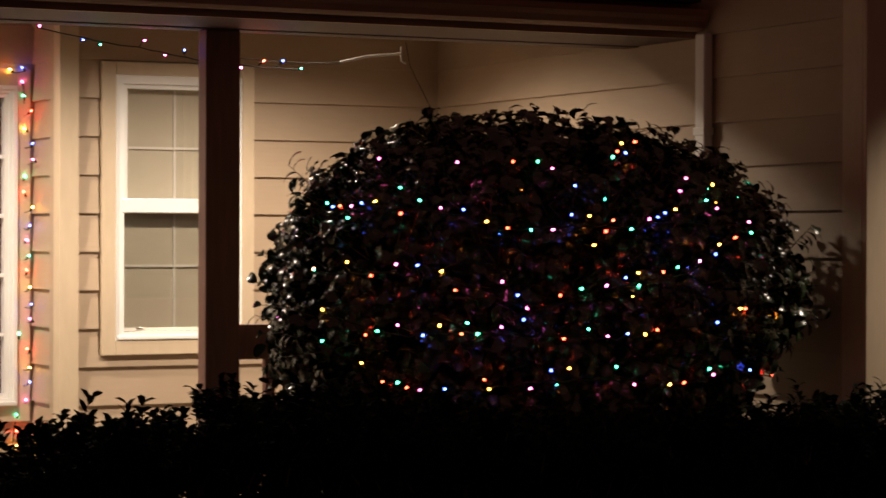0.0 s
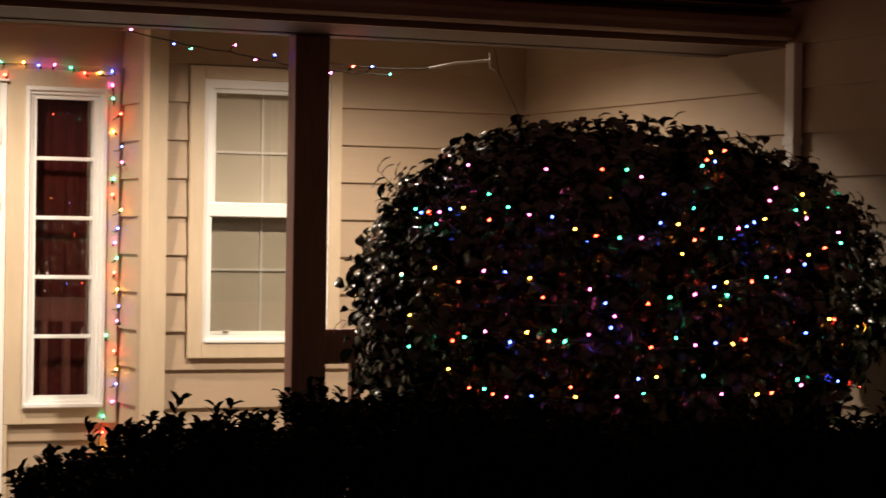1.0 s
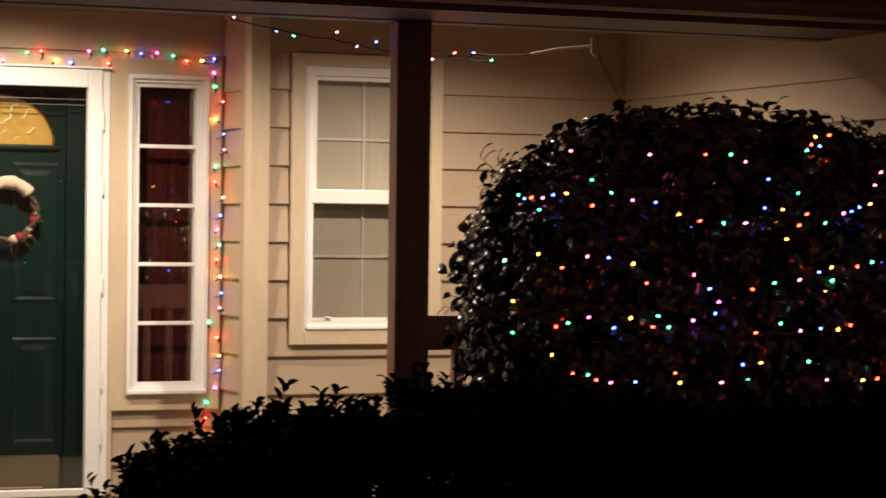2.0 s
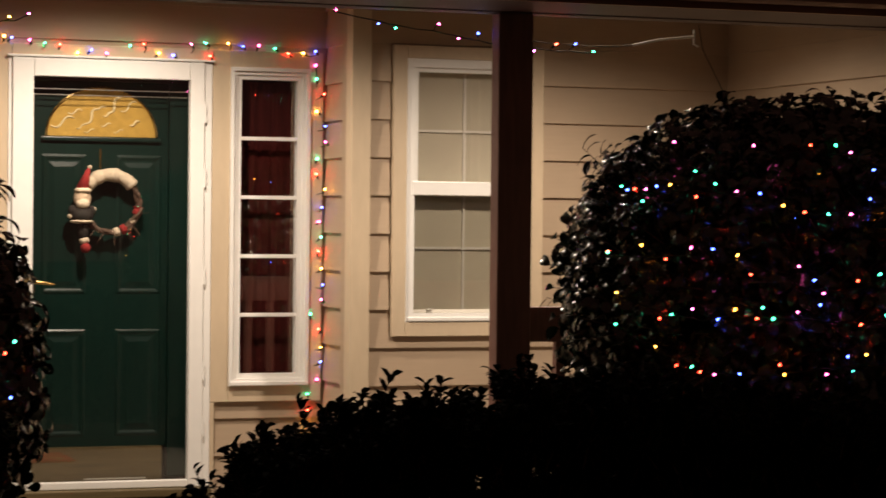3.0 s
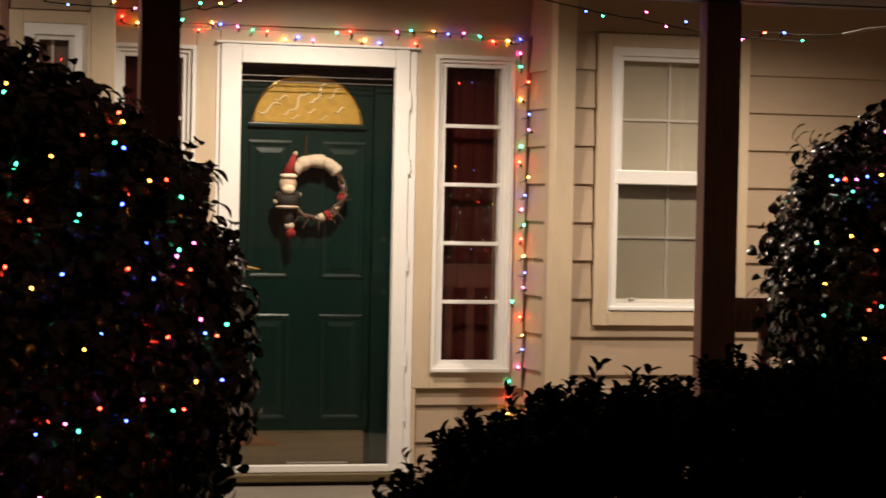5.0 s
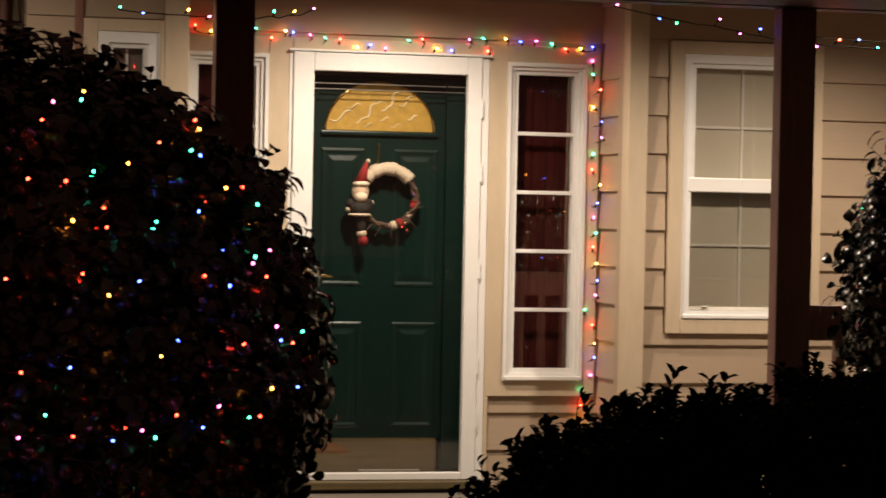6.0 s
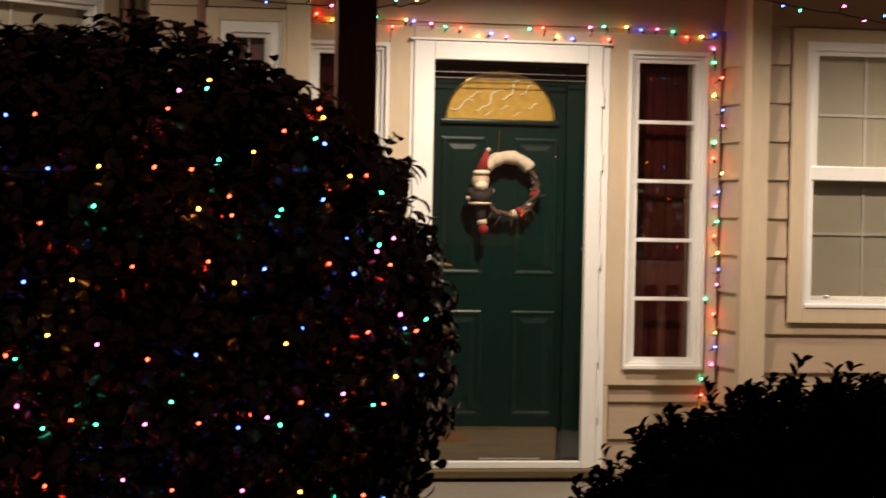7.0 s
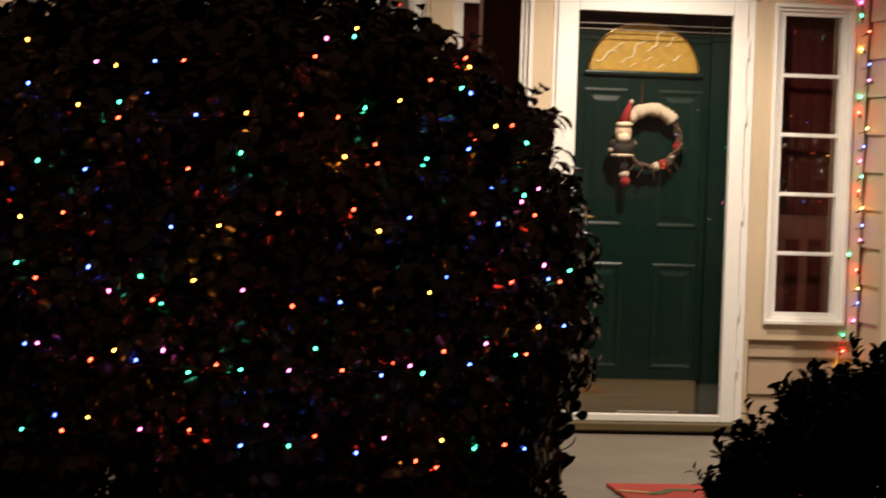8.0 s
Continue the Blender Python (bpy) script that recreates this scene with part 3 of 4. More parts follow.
pipe = thing("downspout", "white painted downspout on the garage side wall", "downspout")
boxed("pipe", WHITE, pipe, 4.790, 4.833, 7.665, 7.735, GROUND, 2.20, 0.006)
for zz in (0.55, 1.80):
    boxed("strap", WHITE, pipe, 4.785, 4.834, 7.659, 7.741, zz - 0.016, zz + 0.016, 0.002)
conduit = thing("wall_conduit", "slim dark brown pipe on the far wall", "pipe")
part("pipe", tube(bmesh.new(), [(-0.085, DOOR_Y - 0.020, GROUND), (-0.085, DOOR_Y - 0.020, CEIL_Z)], 0.02, 10), BROWN, conduit)
conduit.matrix_basis = BAY

# ---- door mat ----
mat = thing("door_mat", "red holiday door mat with green and tan pattern", "door mat")
boxed("pile", MAT_RED, mat, 1.27, 2.02, 8.40, 8.86, PORCH, 0.014, 0.005)
for k in range(7):
    u = random.Random(k + 40)
    cx, cy, a = 1.33 + 0.1 * k, u.uniform(8.46, 8.80), u.uniform(0, 3.1)
    bm = bmesh.new()
    bmesh.ops.create_circle(bm, cap_ends=True, segments=14, radius=1, matrix=Matrix.Translation((cx, cy, 0.0165)) @ Matrix.Rotation(a, 4, "Z") @ Matrix.Diagonal((0.075, 0.026, 1, 1)))
    part("motif", bm, MAT_GREEN if k % 3 else MAT_TAN, mat)

# ---- shrubs ----


BROAD = ((0.0, 0.0, 0.0), (0.16, 0.60, 0.05), (0.42, 1.0, 0.07), (0.70, 0.90, 0.0), (0.90, 0.48, -0.13), (1.0, 0.0, -0.22))
SMALL_BLADE = ((0.0, 0.0, 0.0), (0.34, 0.9, 0.05), (0.72, 0.86, 0.0), (1.0, 0.0, -0.14))


def leaf_into(verts, faces, place, way, up, length, width, fold, blade=BROAD):
    """An oval leaf, folded a little along its rib and arched over towards its tip."""
    side = way.cross(up).normalized()
    top = side.cross(way).normalized()
    b = len(verts)
    for s, w, d in blade:
        c = place + way * (s * length) + top * (d * length)
        verts.append(c)
        if w:
            verts.append(c + side * (w * width / 2) + top * (fold * width * w))
            verts.append(c - side * (w * width / 2) + top * (fold * width * w))
    n = len(blade) - 2
    e = b + 1 + 3 * n
    faces += [(b, b + 2, b + 1), (b, b + 1, b + 3), (e - 3, e - 2, e), (e - 3, e, e - 1)]
    for k in range(b + 1, e - 3, 3):
        faces += [(k, k + 1, k + 4, k + 3), (k, k + 3, k + 5, k + 2)]


def mesh_of(name, verts, faces, mat, parent, label=""):
    me = bpy.data.meshes.new(name)
    me.from_pydata([tuple(v) for v in verts], [], faces)
    me.materials.append(mat)
    me.polygons.foreach_set("use_smooth", [True] * len(faces))
    ob = new(name, me)
    ob.parent = parent
    if label:
        ob["label"] = label
    return ob


def dome(centre, radii, direction, base, seed, square=2.5, tuck=0.0):
    """The outer surface of a shrub in a direction: round above, drawn in below (more so by tuck on the garage side), with lumps."""
    d = direction.normalized()
    if d.z > 0:
        d = d / (abs(d.x) ** square + abs(d.y) ** square + abs(d.z) ** square) ** (1 / square)
    flat = 1.0
    if d.z < 0:
        low = -math.asin(max(-1.0, d.z)) / (math.pi / 2)
        flat = (1 - 0.16 * low) / max(0.05, math.hypot(d.x, d.y)) * (1 - tuck * max(0.0, d.x) * min(low, 0.22))
    lump = 1 + 0.07 * noise.noise(d * 2.6 + Vector((seed, 0, 0))) + 0.05 * noise.noise(d * 6.5 + Vector((0, seed, 0)))
    if d.z < 0:
        return Vector((centre[0] + radii[0] * d.x * flat * lump, centre[1] + radii[1] * d.y * flat * lump, centre[2] - low * (centre[2] - base)))
    return Vector((centre[0] + radii[0] * d.x * lump, centre[1] + radii[1] * d.y * lump, max(base, centre[2] + radii[2] * d.z * lump)))


def camellia(label, centre, radii, seed, count, square=2.5, wild=0.09, tuck=0.0):
    u = random.Random(seed)
    bush = thing("camellia_bush", label, "bush", "lit bushes before the porch")
    foot = Vector((centre[0], centre[1], GROUND))
    for k in range(16):
        d = Vector((u.gauss(0, 1), u.gauss(0, 1), abs(u.gauss(0.7, 0.6)))).normalized()
        tip = dome(centre, [0.86 * r for r in radii], d, GROUND + 0.3, seed, square, tuck)
        mid = foot.lerp(tip, 0.5) + Vector((u.uniform(-0.1, 0.1), u.uniform(-0.1, 0.1), 0.1))
        start = foot + Vector((u.uniform(-0.12, 0.12), u.uniform(-0.12, 0.12), 0))
        part("stem", tube(bmesh.new(), [start, start.lerp(mid, 0.5), mid, mid.lerp(tip, 0.5), tip], [0.03, 0.024, 0.018, 0.011, 0.005], 6), BARK, bush)
    verts, faces, twigs = [], [], bmesh.new()
    made = 0
    while made < count:
        d = Vector((u.gauss(0, 1), u.gauss(0, 1), u.gauss(0.05, 0.9)))
        if d.length < 0.1 or d.normalized().z < -0.93:
            continue
        d.normalize()
        deep = 1 - 0.42 * u.random() ** 1.6
        if deep > 0.965 and u.random() < 0.35:
            deep += u.uniform(0.0, wild)
        root = dome(centre, [r * deep for r in radii], d, GROUND + 0.12, seed, square, tuck)
        outward = Vector((d.x / radii[0], d.y / radii[1], d.z / radii[2])).normalized()
        lean = (outward + Vector((u.uniform(-0.8, 0.8), u.uniform(-0.8, 0.8), u.uniform(-0.35, 0.6)))).normalized()
        spray = u.randint(4, 7)
        length = u.uniform(0.06, 0.11)
        if deep > 0.93:
            tube(twigs, [root - lean * 0.05, root, root + lean * length], [0.003, 0.0028, 0.0015], 4)
        for k in range(spray):
            at = root + lean * (length * (k + 0.6) / spray)
            around = lean.cross(Vector((u.gauss(0, 1), u.gauss(0, 1), u.gauss(0, 1)))).normalized()
            way = (lean * u.uniform(0.1, 0.7) + around + Vector((0, 0, -0.30))).normalized()
            up = (lean + Vector((0, 0, 0.5)) + Vector((u.uniform(-0.4, 0.4), u.uniform(-0.4, 0.4), 0))).normalized()
            size = u.uniform(0.044, 0.072)
            leaf_into(verts, faces, at, way, up, size, size * u.uniform(0.52, 0.66), 0.09)
            made += 1
    part("twig_mass", twigs, BARK, bush)
    crown = mesh_of("leaves", verts, faces, LEAF, bush, "glossy dark green leaves")
    crown["kind"] = "stuff"
    return bush


RIGHT = ((3.725, 7.12, 1.05), (0.925, 0.72, 0.688))
LEFT = ((-0.45, 6.60, 0.97), (1.13, 0.77, 0.808))
camellia("round glossy camellia bush wrapped in coloured lights", *RIGHT, 3, 38000, 2.5, 0.05, 0.9)
camellia("large dark camellia bush wrapped in coloured lights", *LEFT, 8, 58000, 2.0, 0.02)


def hedge(label, x0, x1, yc, seed, count):
    u = random.Random(seed)
    h = thing("boxwood_hedge", label, "hedge")
    verts, faces, twigs = [], [], bmesh.new()

    def crest(x):
        rise = min(1.0, max(0.0, (x - x0) / 0.55)) ** 0.5
        return GROUND + (0.806 + 0.04 * math.exp(-((x - 2.1) / 0.25) ** 2) - 0.05 / (1 + math.exp((2.6 - x) / 0.1)) - GROUND) * (0.5 + 0.5 * rise) + 0.045 * math.exp(-((x - 1.205) / 0.06) ** 2) - 0.085 * math.exp(-((x - 1.355) / 0.075) ** 2) + 0.04 * noise.noise(Vector((x * 2.2, seed, 0))) + 0.06 * noise.noise(Vector((x * 7, seed, 0)))

    made = 0
    while made < count:
        x = u.uniform(x0, x1)
        top = crest(x)
        a = u.uniform(0, math.pi)
        thick = 0.36 * (1 - 0.3 * u.random() ** 2) * (0.55 + 0.45 * min(1, (x - x0) / 0.4 + 0.1))
        z = GROUND + 0.05 + (top - GROUND - 0.05) * (math.sin(a) ** 0.5) * (1 - 0.22 * u.random() ** 2)
        if u.random() < 0.45:
            z = u.uniform(GROUND + 0.1, top)
            yy = yc - thick
        else:
            yy = yc - thick * math.cos(a)
        root = Vector((x, yy, z))
        lean = Vector((u.uniform(-0.5, 0.5), -0.5 * math.cos(a) + u.uniform(-0.4, 0.4), 0.9)).normalized()
        length = u.uniform(0.10, 0.17) if u.random() < 0.10 else u.uniform(0.05, 0.11)
        tube(twigs, [root - lean * 0.04, root + lean * length], [0.0025, 0.0012], 3)
        n = u.randint(14, 18)
        for k in range(n):
            at = root + lean * (length * (k + 0.5) / n)
            around = lean.cross(Vector((u.gauss(0, 1), u.gauss(0, 1), u.gauss(0, 1)))).normalized()
            way = (lean * u.uniform(0.25, 0.9) + around * 0.8).normalized()
            size = u.uniform(0.030, 0.046)
            leaf_into(verts, faces, at, way, lean + Vector((u.uniform(-0.3, 0.3), u.uniform(-0.3, 0.3), 0.2)), size, size * 0.56, 0.1, SMALL_BLADE)
            made += 1
    part("twig_mass", twigs, BARK, h)
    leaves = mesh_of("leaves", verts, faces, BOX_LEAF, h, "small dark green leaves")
    leaves["kind"] = "stuff"


def grass_clump(label, place, blades, seed):
    u = random.Random(seed)
    g = thing("grass_clump", label, "ornamental grass")
    verts, faces = [], []
    for k in range(blades):
        a, reach, high = u.uniform(0, 6.28), u.uniform(0.15, 0.45), u.uniform(0.6, 1.15)
        side = Vector((-math.sin(a), math.cos(a), 0)) * 0.006
        for n in range(7):
            q = n / 6
            c = Vector(place) + Vector((math.cos(a) * reach * q**1.6, math.sin(a) * reach * q**1.6, high * (q - 0.28 * q**3)))
            w = side * (1 - q**2)
            verts += [c + w, c - w]
            if n:
                b = len(verts)
                faces.append((b - 4, b - 3, b - 1, b - 2))
    mesh_of("blades", verts, faces, GRASS, g, "dry arching blades")["kind"] = "stuff"


grass_clump("dry arching ornamental grass beside the garage wall", (4.45, 6.25, GROUND), 90, 12)
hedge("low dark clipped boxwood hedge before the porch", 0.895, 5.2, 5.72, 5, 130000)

# ---- strings of coloured lights ----


def bulb_mesh(lit, size):
    bm = bmesh.new()
    bmesh.ops.create_uvsphere(bm, u_segments=8, v_segments=6, radius=1, matrix=Matrix.Diagonal((size, size, 1.45 * size, 1)))
    me = bpy.data.meshes.new("bulb")
    bm.to_mesh(me)
    bm.free()
    me.materials.append(lit)
    return me


HOUSE_BULB = {k: bulb_mesh(LIT[k], 0.0038) for k in HUES}
BUSH_BULB = {k: bulb_mesh(DIM[k], 0.0045) for k in HUES}
cap = bmesh.new()
bmesh.ops.create_cone(cap, cap_ends=True, segments=7, radius1=0.0042, radius2=0.005, depth=0.016)
CAP = bpy.data.meshes.new("socket")
cap.to_mesh(CAP)
cap.free()
CAP.materials.append(WIRE)


def hang(parent, place, mesh, tilt):
    b = new("bulb", mesh)
    b.parent = parent
    b.matrix_basis = Matrix.Translation(place) @ tilt
    s = new("socket", CAP)
    s.parent = b
    s.location = (0, 0, -0.018)


HUE = {"r": "red", "g": "green", "p": "pink", "b": "blue", "y": "yellow"}
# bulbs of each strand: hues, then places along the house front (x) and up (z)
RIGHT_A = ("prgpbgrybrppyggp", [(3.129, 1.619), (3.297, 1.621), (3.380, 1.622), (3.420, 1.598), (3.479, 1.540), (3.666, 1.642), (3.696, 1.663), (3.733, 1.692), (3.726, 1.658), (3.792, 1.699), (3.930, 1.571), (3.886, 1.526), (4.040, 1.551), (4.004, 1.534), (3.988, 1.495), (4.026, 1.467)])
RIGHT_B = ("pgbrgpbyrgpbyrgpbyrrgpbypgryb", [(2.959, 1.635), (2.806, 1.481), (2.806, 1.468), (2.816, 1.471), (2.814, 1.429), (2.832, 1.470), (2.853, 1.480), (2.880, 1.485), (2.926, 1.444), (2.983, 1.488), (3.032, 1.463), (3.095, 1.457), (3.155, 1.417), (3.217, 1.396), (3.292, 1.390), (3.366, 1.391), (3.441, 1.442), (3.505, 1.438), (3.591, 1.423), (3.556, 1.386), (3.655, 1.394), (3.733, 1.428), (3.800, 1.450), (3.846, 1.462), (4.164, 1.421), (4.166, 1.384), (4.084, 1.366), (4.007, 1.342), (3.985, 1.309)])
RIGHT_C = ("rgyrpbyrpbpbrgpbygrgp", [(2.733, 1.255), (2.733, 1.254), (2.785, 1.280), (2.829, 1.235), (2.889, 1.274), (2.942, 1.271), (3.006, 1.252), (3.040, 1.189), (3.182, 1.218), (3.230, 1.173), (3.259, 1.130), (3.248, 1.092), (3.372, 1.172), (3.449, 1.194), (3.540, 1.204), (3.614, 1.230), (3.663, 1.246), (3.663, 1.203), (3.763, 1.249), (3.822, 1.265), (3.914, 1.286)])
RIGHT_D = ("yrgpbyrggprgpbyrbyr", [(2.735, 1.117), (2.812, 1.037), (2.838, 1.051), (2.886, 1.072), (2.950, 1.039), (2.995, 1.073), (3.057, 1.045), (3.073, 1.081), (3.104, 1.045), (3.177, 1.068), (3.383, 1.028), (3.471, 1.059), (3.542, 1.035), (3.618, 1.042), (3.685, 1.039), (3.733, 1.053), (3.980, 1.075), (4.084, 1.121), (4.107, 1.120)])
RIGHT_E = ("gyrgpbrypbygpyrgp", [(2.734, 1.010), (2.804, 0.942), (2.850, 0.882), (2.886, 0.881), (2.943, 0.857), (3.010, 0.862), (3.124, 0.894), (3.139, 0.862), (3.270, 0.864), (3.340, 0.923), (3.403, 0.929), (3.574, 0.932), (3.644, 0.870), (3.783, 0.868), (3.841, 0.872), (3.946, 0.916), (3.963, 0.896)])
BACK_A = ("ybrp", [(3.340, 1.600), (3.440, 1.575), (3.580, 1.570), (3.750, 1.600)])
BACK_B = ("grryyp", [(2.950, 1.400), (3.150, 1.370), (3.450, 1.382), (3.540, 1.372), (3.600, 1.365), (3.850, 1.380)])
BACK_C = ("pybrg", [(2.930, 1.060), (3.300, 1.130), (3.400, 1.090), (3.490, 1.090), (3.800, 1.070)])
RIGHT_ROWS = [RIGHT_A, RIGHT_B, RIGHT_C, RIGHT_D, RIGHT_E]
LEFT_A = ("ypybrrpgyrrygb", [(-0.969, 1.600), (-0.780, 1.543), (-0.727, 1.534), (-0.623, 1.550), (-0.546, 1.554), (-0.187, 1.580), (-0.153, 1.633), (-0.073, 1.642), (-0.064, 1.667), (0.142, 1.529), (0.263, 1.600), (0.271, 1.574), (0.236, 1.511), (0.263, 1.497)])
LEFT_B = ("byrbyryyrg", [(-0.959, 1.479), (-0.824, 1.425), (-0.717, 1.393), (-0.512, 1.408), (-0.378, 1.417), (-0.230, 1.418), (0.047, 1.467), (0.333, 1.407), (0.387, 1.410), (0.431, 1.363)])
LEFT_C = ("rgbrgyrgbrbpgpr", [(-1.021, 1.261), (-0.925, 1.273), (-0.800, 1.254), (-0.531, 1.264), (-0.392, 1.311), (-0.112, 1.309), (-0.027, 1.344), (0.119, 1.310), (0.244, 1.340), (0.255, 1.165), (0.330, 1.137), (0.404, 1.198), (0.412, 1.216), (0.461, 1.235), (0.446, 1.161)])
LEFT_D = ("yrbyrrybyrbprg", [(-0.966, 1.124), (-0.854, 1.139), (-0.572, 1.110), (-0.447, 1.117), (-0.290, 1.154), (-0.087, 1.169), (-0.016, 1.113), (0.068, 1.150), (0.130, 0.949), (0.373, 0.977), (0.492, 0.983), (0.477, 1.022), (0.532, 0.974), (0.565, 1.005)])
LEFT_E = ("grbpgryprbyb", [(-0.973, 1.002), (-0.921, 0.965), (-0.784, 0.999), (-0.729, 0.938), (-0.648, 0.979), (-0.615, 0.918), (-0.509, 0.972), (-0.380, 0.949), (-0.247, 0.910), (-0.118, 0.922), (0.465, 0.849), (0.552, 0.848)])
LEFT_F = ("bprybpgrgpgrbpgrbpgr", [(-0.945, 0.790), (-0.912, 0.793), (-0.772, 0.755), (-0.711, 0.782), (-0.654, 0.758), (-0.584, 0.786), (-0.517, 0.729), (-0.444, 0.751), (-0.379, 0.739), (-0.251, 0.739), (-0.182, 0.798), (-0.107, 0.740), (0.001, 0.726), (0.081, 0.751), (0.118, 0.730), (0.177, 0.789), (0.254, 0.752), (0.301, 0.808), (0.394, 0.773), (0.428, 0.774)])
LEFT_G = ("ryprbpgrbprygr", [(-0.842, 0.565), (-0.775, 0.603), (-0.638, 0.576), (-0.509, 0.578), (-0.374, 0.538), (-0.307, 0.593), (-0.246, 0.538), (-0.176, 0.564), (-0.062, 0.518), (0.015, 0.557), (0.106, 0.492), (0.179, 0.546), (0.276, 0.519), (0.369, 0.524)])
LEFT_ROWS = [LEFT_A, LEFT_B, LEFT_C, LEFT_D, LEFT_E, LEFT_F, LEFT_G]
DOOR_TOP = ("rypbgrybpgrybpgrybpgrybpgryb", [(0.864, 2.213), (0.939, 2.187), (1.015, 2.198), (1.080, 2.192), (1.151, 2.208), (1.228, 2.166), (1.294, 2.200), (1.331, 2.194), (1.414, 2.186), (1.486, 2.173), (1.559, 2.170), (1.643, 2.133), (1.708, 2.148), (1.782, 2.135), (1.896, 2.176), (1.962, 2.184), (2.035, 2.143), (2.107, 2.135), (2.195, 2.192), (2.265, 2.200), (2.288, 2.138), (2.378, 2.201), (2.451, 2.190), (2.531, 2.196), (2.611, 2.185), (2.680, 2.163), (2.757, 2.168), (2.818, 2.178)])
DOOR_SIDE = ("pgrybpgrybpgrybpgrybpgry", [(2.819, 2.109), (2.825, 2.043), (2.864, 1.967), (2.827, 1.883), (2.872, 1.809), (2.873, 1.732), (2.833, 1.653), (2.828, 1.578), (2.873, 1.502), (2.859, 1.413), (2.843, 1.343), (2.855, 1.268), (2.842, 1.199), (2.860, 1.116), (2.867, 1.035), (2.859, 0.963), (2.805, 0.891), (2.846, 0.816), (2.859, 0.727), (2.860, 0.658), (2.841, 0.569), (2.795, 0.498), (2.794, 0.420), (2.792, 0.345)])
BEAM_LEFT = ("gbyprgyp", [(0.275, 2.097), (0.361, 2.077), (0.532, 2.097), (0.612, 2.074), (0.737, 2.085), (0.858, 2.103), (0.937, 2.106), (1.011, 2.120)])
BEAM_RIGHT = ("pbgppbgprbg", [(2.222, 2.182), (2.398, 2.134), (2.469, 2.119), (2.652, 2.142), (2.737, 2.087), (2.821, 2.110), (2.910, 2.063), (3.063, 2.048), (3.162, 2.079), (3.246, 2.082), (3.326, 2.054)])


def front_of(centre, radii, x, z, square=2.5):
    """How far forward a bush reaches at a place seen from the street."""
    a = abs((x - centre[0]) / radii[0])
    b = abs((z - centre[2]) / radii[2]) if z > centre[2] else 0.0
    return centre[1] - radii[1] * max(0.0, 1 - a**square - b**square) ** (1 / square)


def inner_row(centre, radii, low, high, count, seed):
    """Bulbs of a strand that winds round a bush further in, half hidden by the leaves."""
    u = random.Random(seed)
    z0, z1 = u.uniform(low, high), u.uniform(low, high)
    places = []
    for k in range(count):
        q = (k + u.uniform(0.2, 0.8)) / count
        places.append((centre[0] + 0.86 * radii[0] * (2 * q - 1), z0 + (z1 - z0) * q + 0.05 * math.sin(7 * q + seed) + u.uniform(-0.03, 0.03)))
    return "".join("ryrgb"[(k + seed) % 5] for k in range(count)), places


def strand(label, rows, depth, seed, thick=0.0022, slack=0.012, lean=(0.6, 1.7), limit=99.0, bulbs=BUSH_BULB):
    """A string of lights; depth(x, z) gives the distance from the street at which it hangs."""
    u = random.Random(seed)
    t = thing("light_string", label, "string lights")
    for hues, places in rows:
        path = []
        for hue, (x, z) in zip(hues, places):
            p = Vector((min(x, limit), depth(x, z), z))
            tilt = Matrix.Rotation(u.uniform(-0.9, 0.9), 4, "Y") @ Matrix.Rotation(u.uniform(*lean), 4, "X")
            hang(t, p, bulbs[HUE[hue]], tilt)
            path.append(p - (tilt @ Vector((0, 0, 0.027))))
        n = len(path)
        calm = []
        for k in range(n):
            near = path[max(0, k - 2):k + 3]
            c = sum(near, Vector()) / len(near)
            calm.append(Vector((0.5 * c.x + 0.5 * path[k].x, depth(c.x, c.z) + 0.014, c.z)) if n > 2 and 0 < k < n - 1 else path[k])
        wire = []
        for a, b in zip(calm, calm[1:]):
            wire += [a, a.lerp(b, 0.5) - Vector((0, 0, slack * u.uniform(0.1, 1.0)))]
        part("wire", tube(bmesh.new(), wire + [calm[-1]], thick, 5), WIRE, t)
        for a, b in zip(calm, path):
            if (a - b).length > 0.004:
                part("lead", tube(bmesh.new(), [a, b], 0.0018, 4), WIRE, t)
    return t


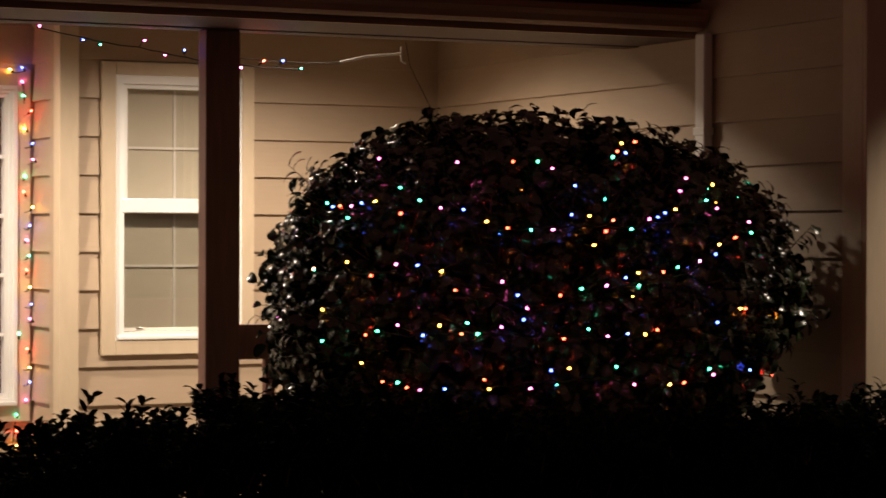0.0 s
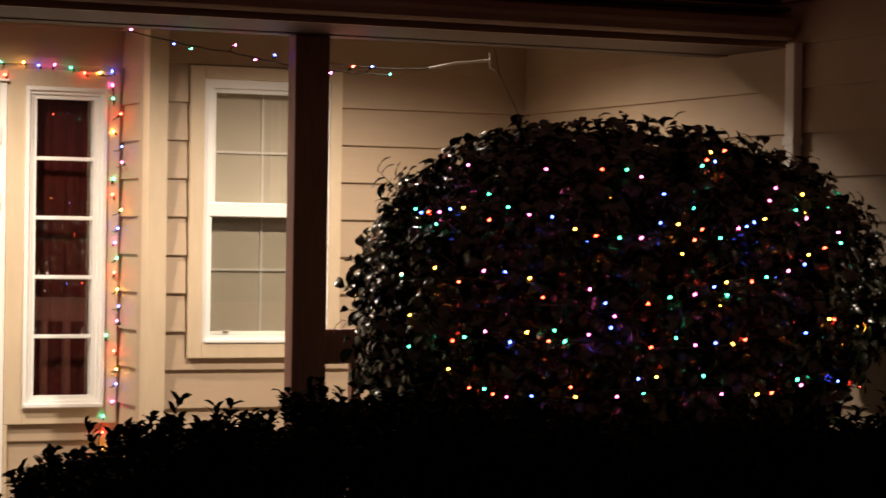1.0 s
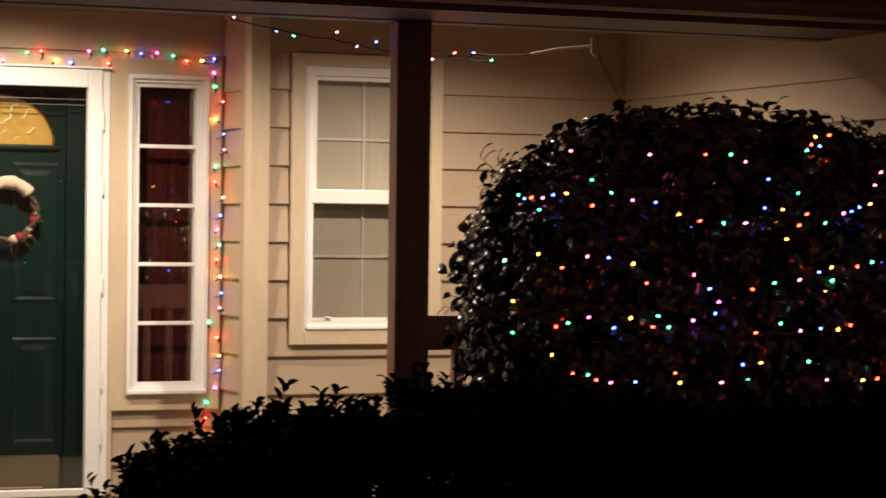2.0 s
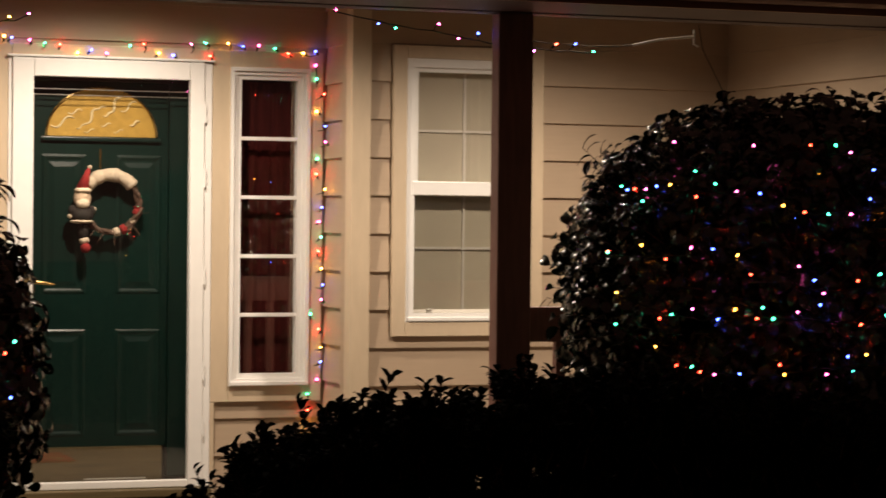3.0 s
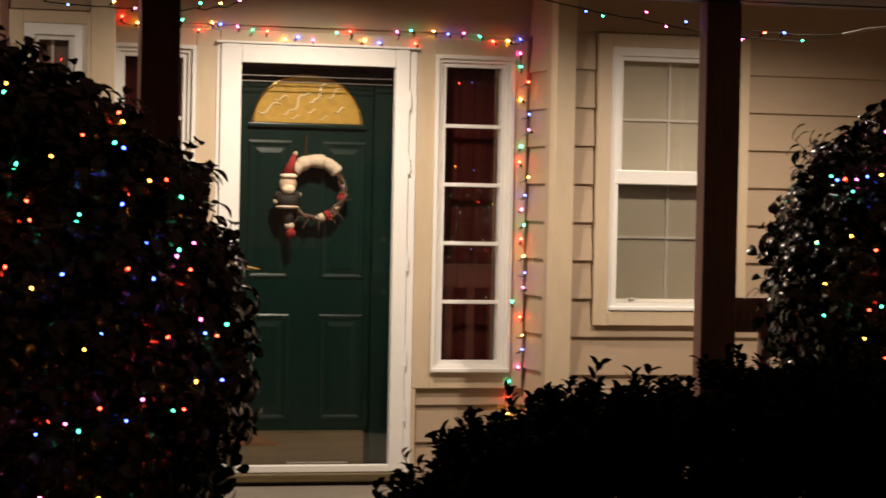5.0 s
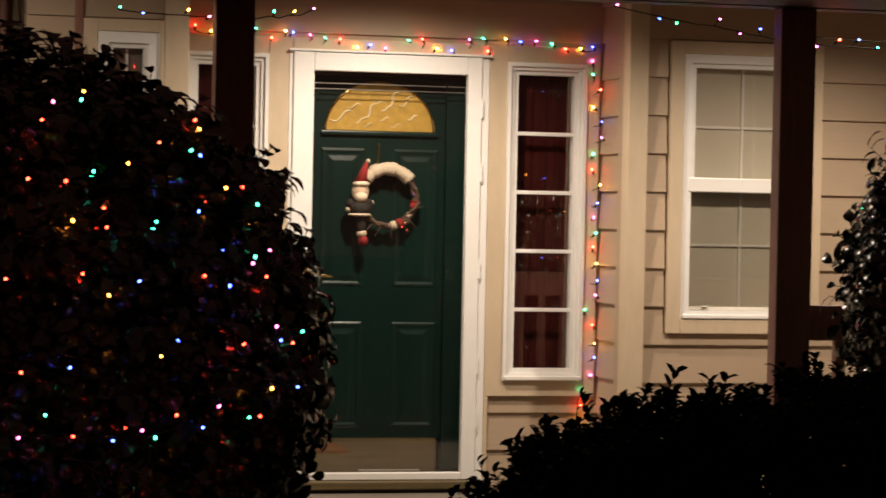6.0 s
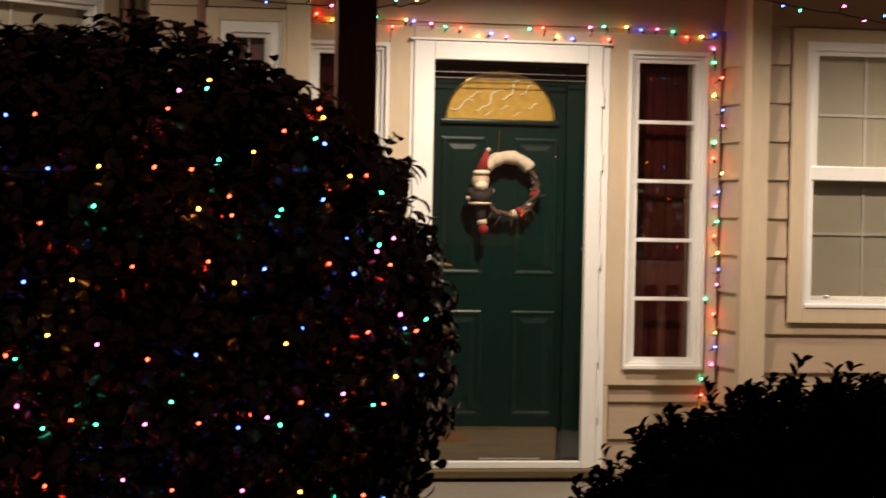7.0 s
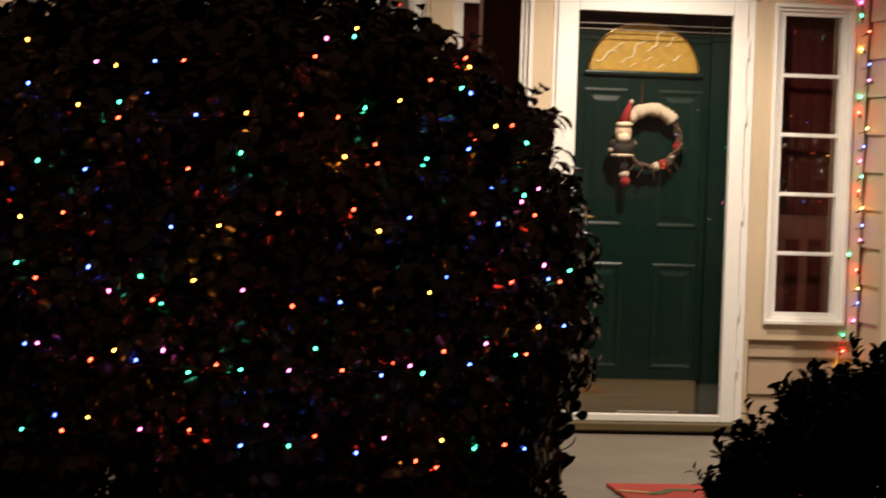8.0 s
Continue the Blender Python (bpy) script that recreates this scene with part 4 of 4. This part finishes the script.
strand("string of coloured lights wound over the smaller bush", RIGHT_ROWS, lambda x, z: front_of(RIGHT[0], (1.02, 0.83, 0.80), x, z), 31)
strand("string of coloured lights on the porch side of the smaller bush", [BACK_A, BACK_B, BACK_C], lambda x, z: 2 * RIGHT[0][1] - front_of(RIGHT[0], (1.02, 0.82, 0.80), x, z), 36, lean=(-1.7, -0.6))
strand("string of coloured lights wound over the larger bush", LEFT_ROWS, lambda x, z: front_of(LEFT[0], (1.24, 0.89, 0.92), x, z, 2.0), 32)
strand("coloured lights half hidden inside the larger bush", [inner_row(*LEFT, 0.45 + 0.22 * k, 0.60 + 0.22 * k, 15 - 2 * (k // 3), 50 + k) for k in range(5)], lambda x, z: front_of(LEFT[0], (1.12, 0.70, 0.84), x, z, 2.0), 37)
strand("coloured lights half hidden inside the smaller bush", [inner_row(*RIGHT, 0.82 + 0.21 * k, 0.95 + 0.21 * k, 11, 60 + k) for k in range(4)], lambda x, z: front_of(RIGHT[0], (0.92, 0.62, 0.70), x, z), 38)
strand("coloured lights stapled round the door and sidelights", [DOOR_TOP, DOOR_SIDE], lambda x, z: 10.676 - 3.2 * max(0.0, x - 2.846), 33, 0.0022, lean=(-1.0, 0.7), limit=2.846, bulbs=HOUSE_BULB)
strand("coloured lights hung slack along the porch beam", [BEAM_LEFT], lambda x, z: 8.42, 34, 0.0024, bulbs=HOUSE_BULB)
strand("coloured lights hung slack between post and wall hook", [BEAM_RIGHT], lambda x, z: 8.42, 35, 0.0024, bulbs=HOUSE_BULB)
tie = thing("tie_wire", "bright twisted wire tying the lights to a hook", "wire")
part("wire", tube(bmesh.new(), [(3.50, 8.42, 2.085), (3.62, 8.42, 2.112), (3.78, 8.42, 2.130)], 0.0055, 6), CORD, tie)
part("slack_wire", tube(bmesh.new(), [(3.04, 8.425, 2.088), (3.20, 8.425, 2.079), (3.33, 8.425, 2.076), (3.44, 8.425, 2.080), (3.50, 8.42, 2.086)], 0.002, 5), WIRE, tie, "dark wire")
part("hook", tube(bmesh.new(), [(3.78, 8.42, 2.16), (3.78, 8.42, 2.10), (3.80, 8.42, 2.09)], 0.005, 6), STEEL, tie)
part("cable", tube(bmesh.new(), [(3.80, 8.42, 2.18), (3.83, 8.44, 2.08), (3.92, 8.46, 1.94), (3.97, 8.46, 1.84)], 0.0016, 5), WIRE, tie, "thin dark cable")
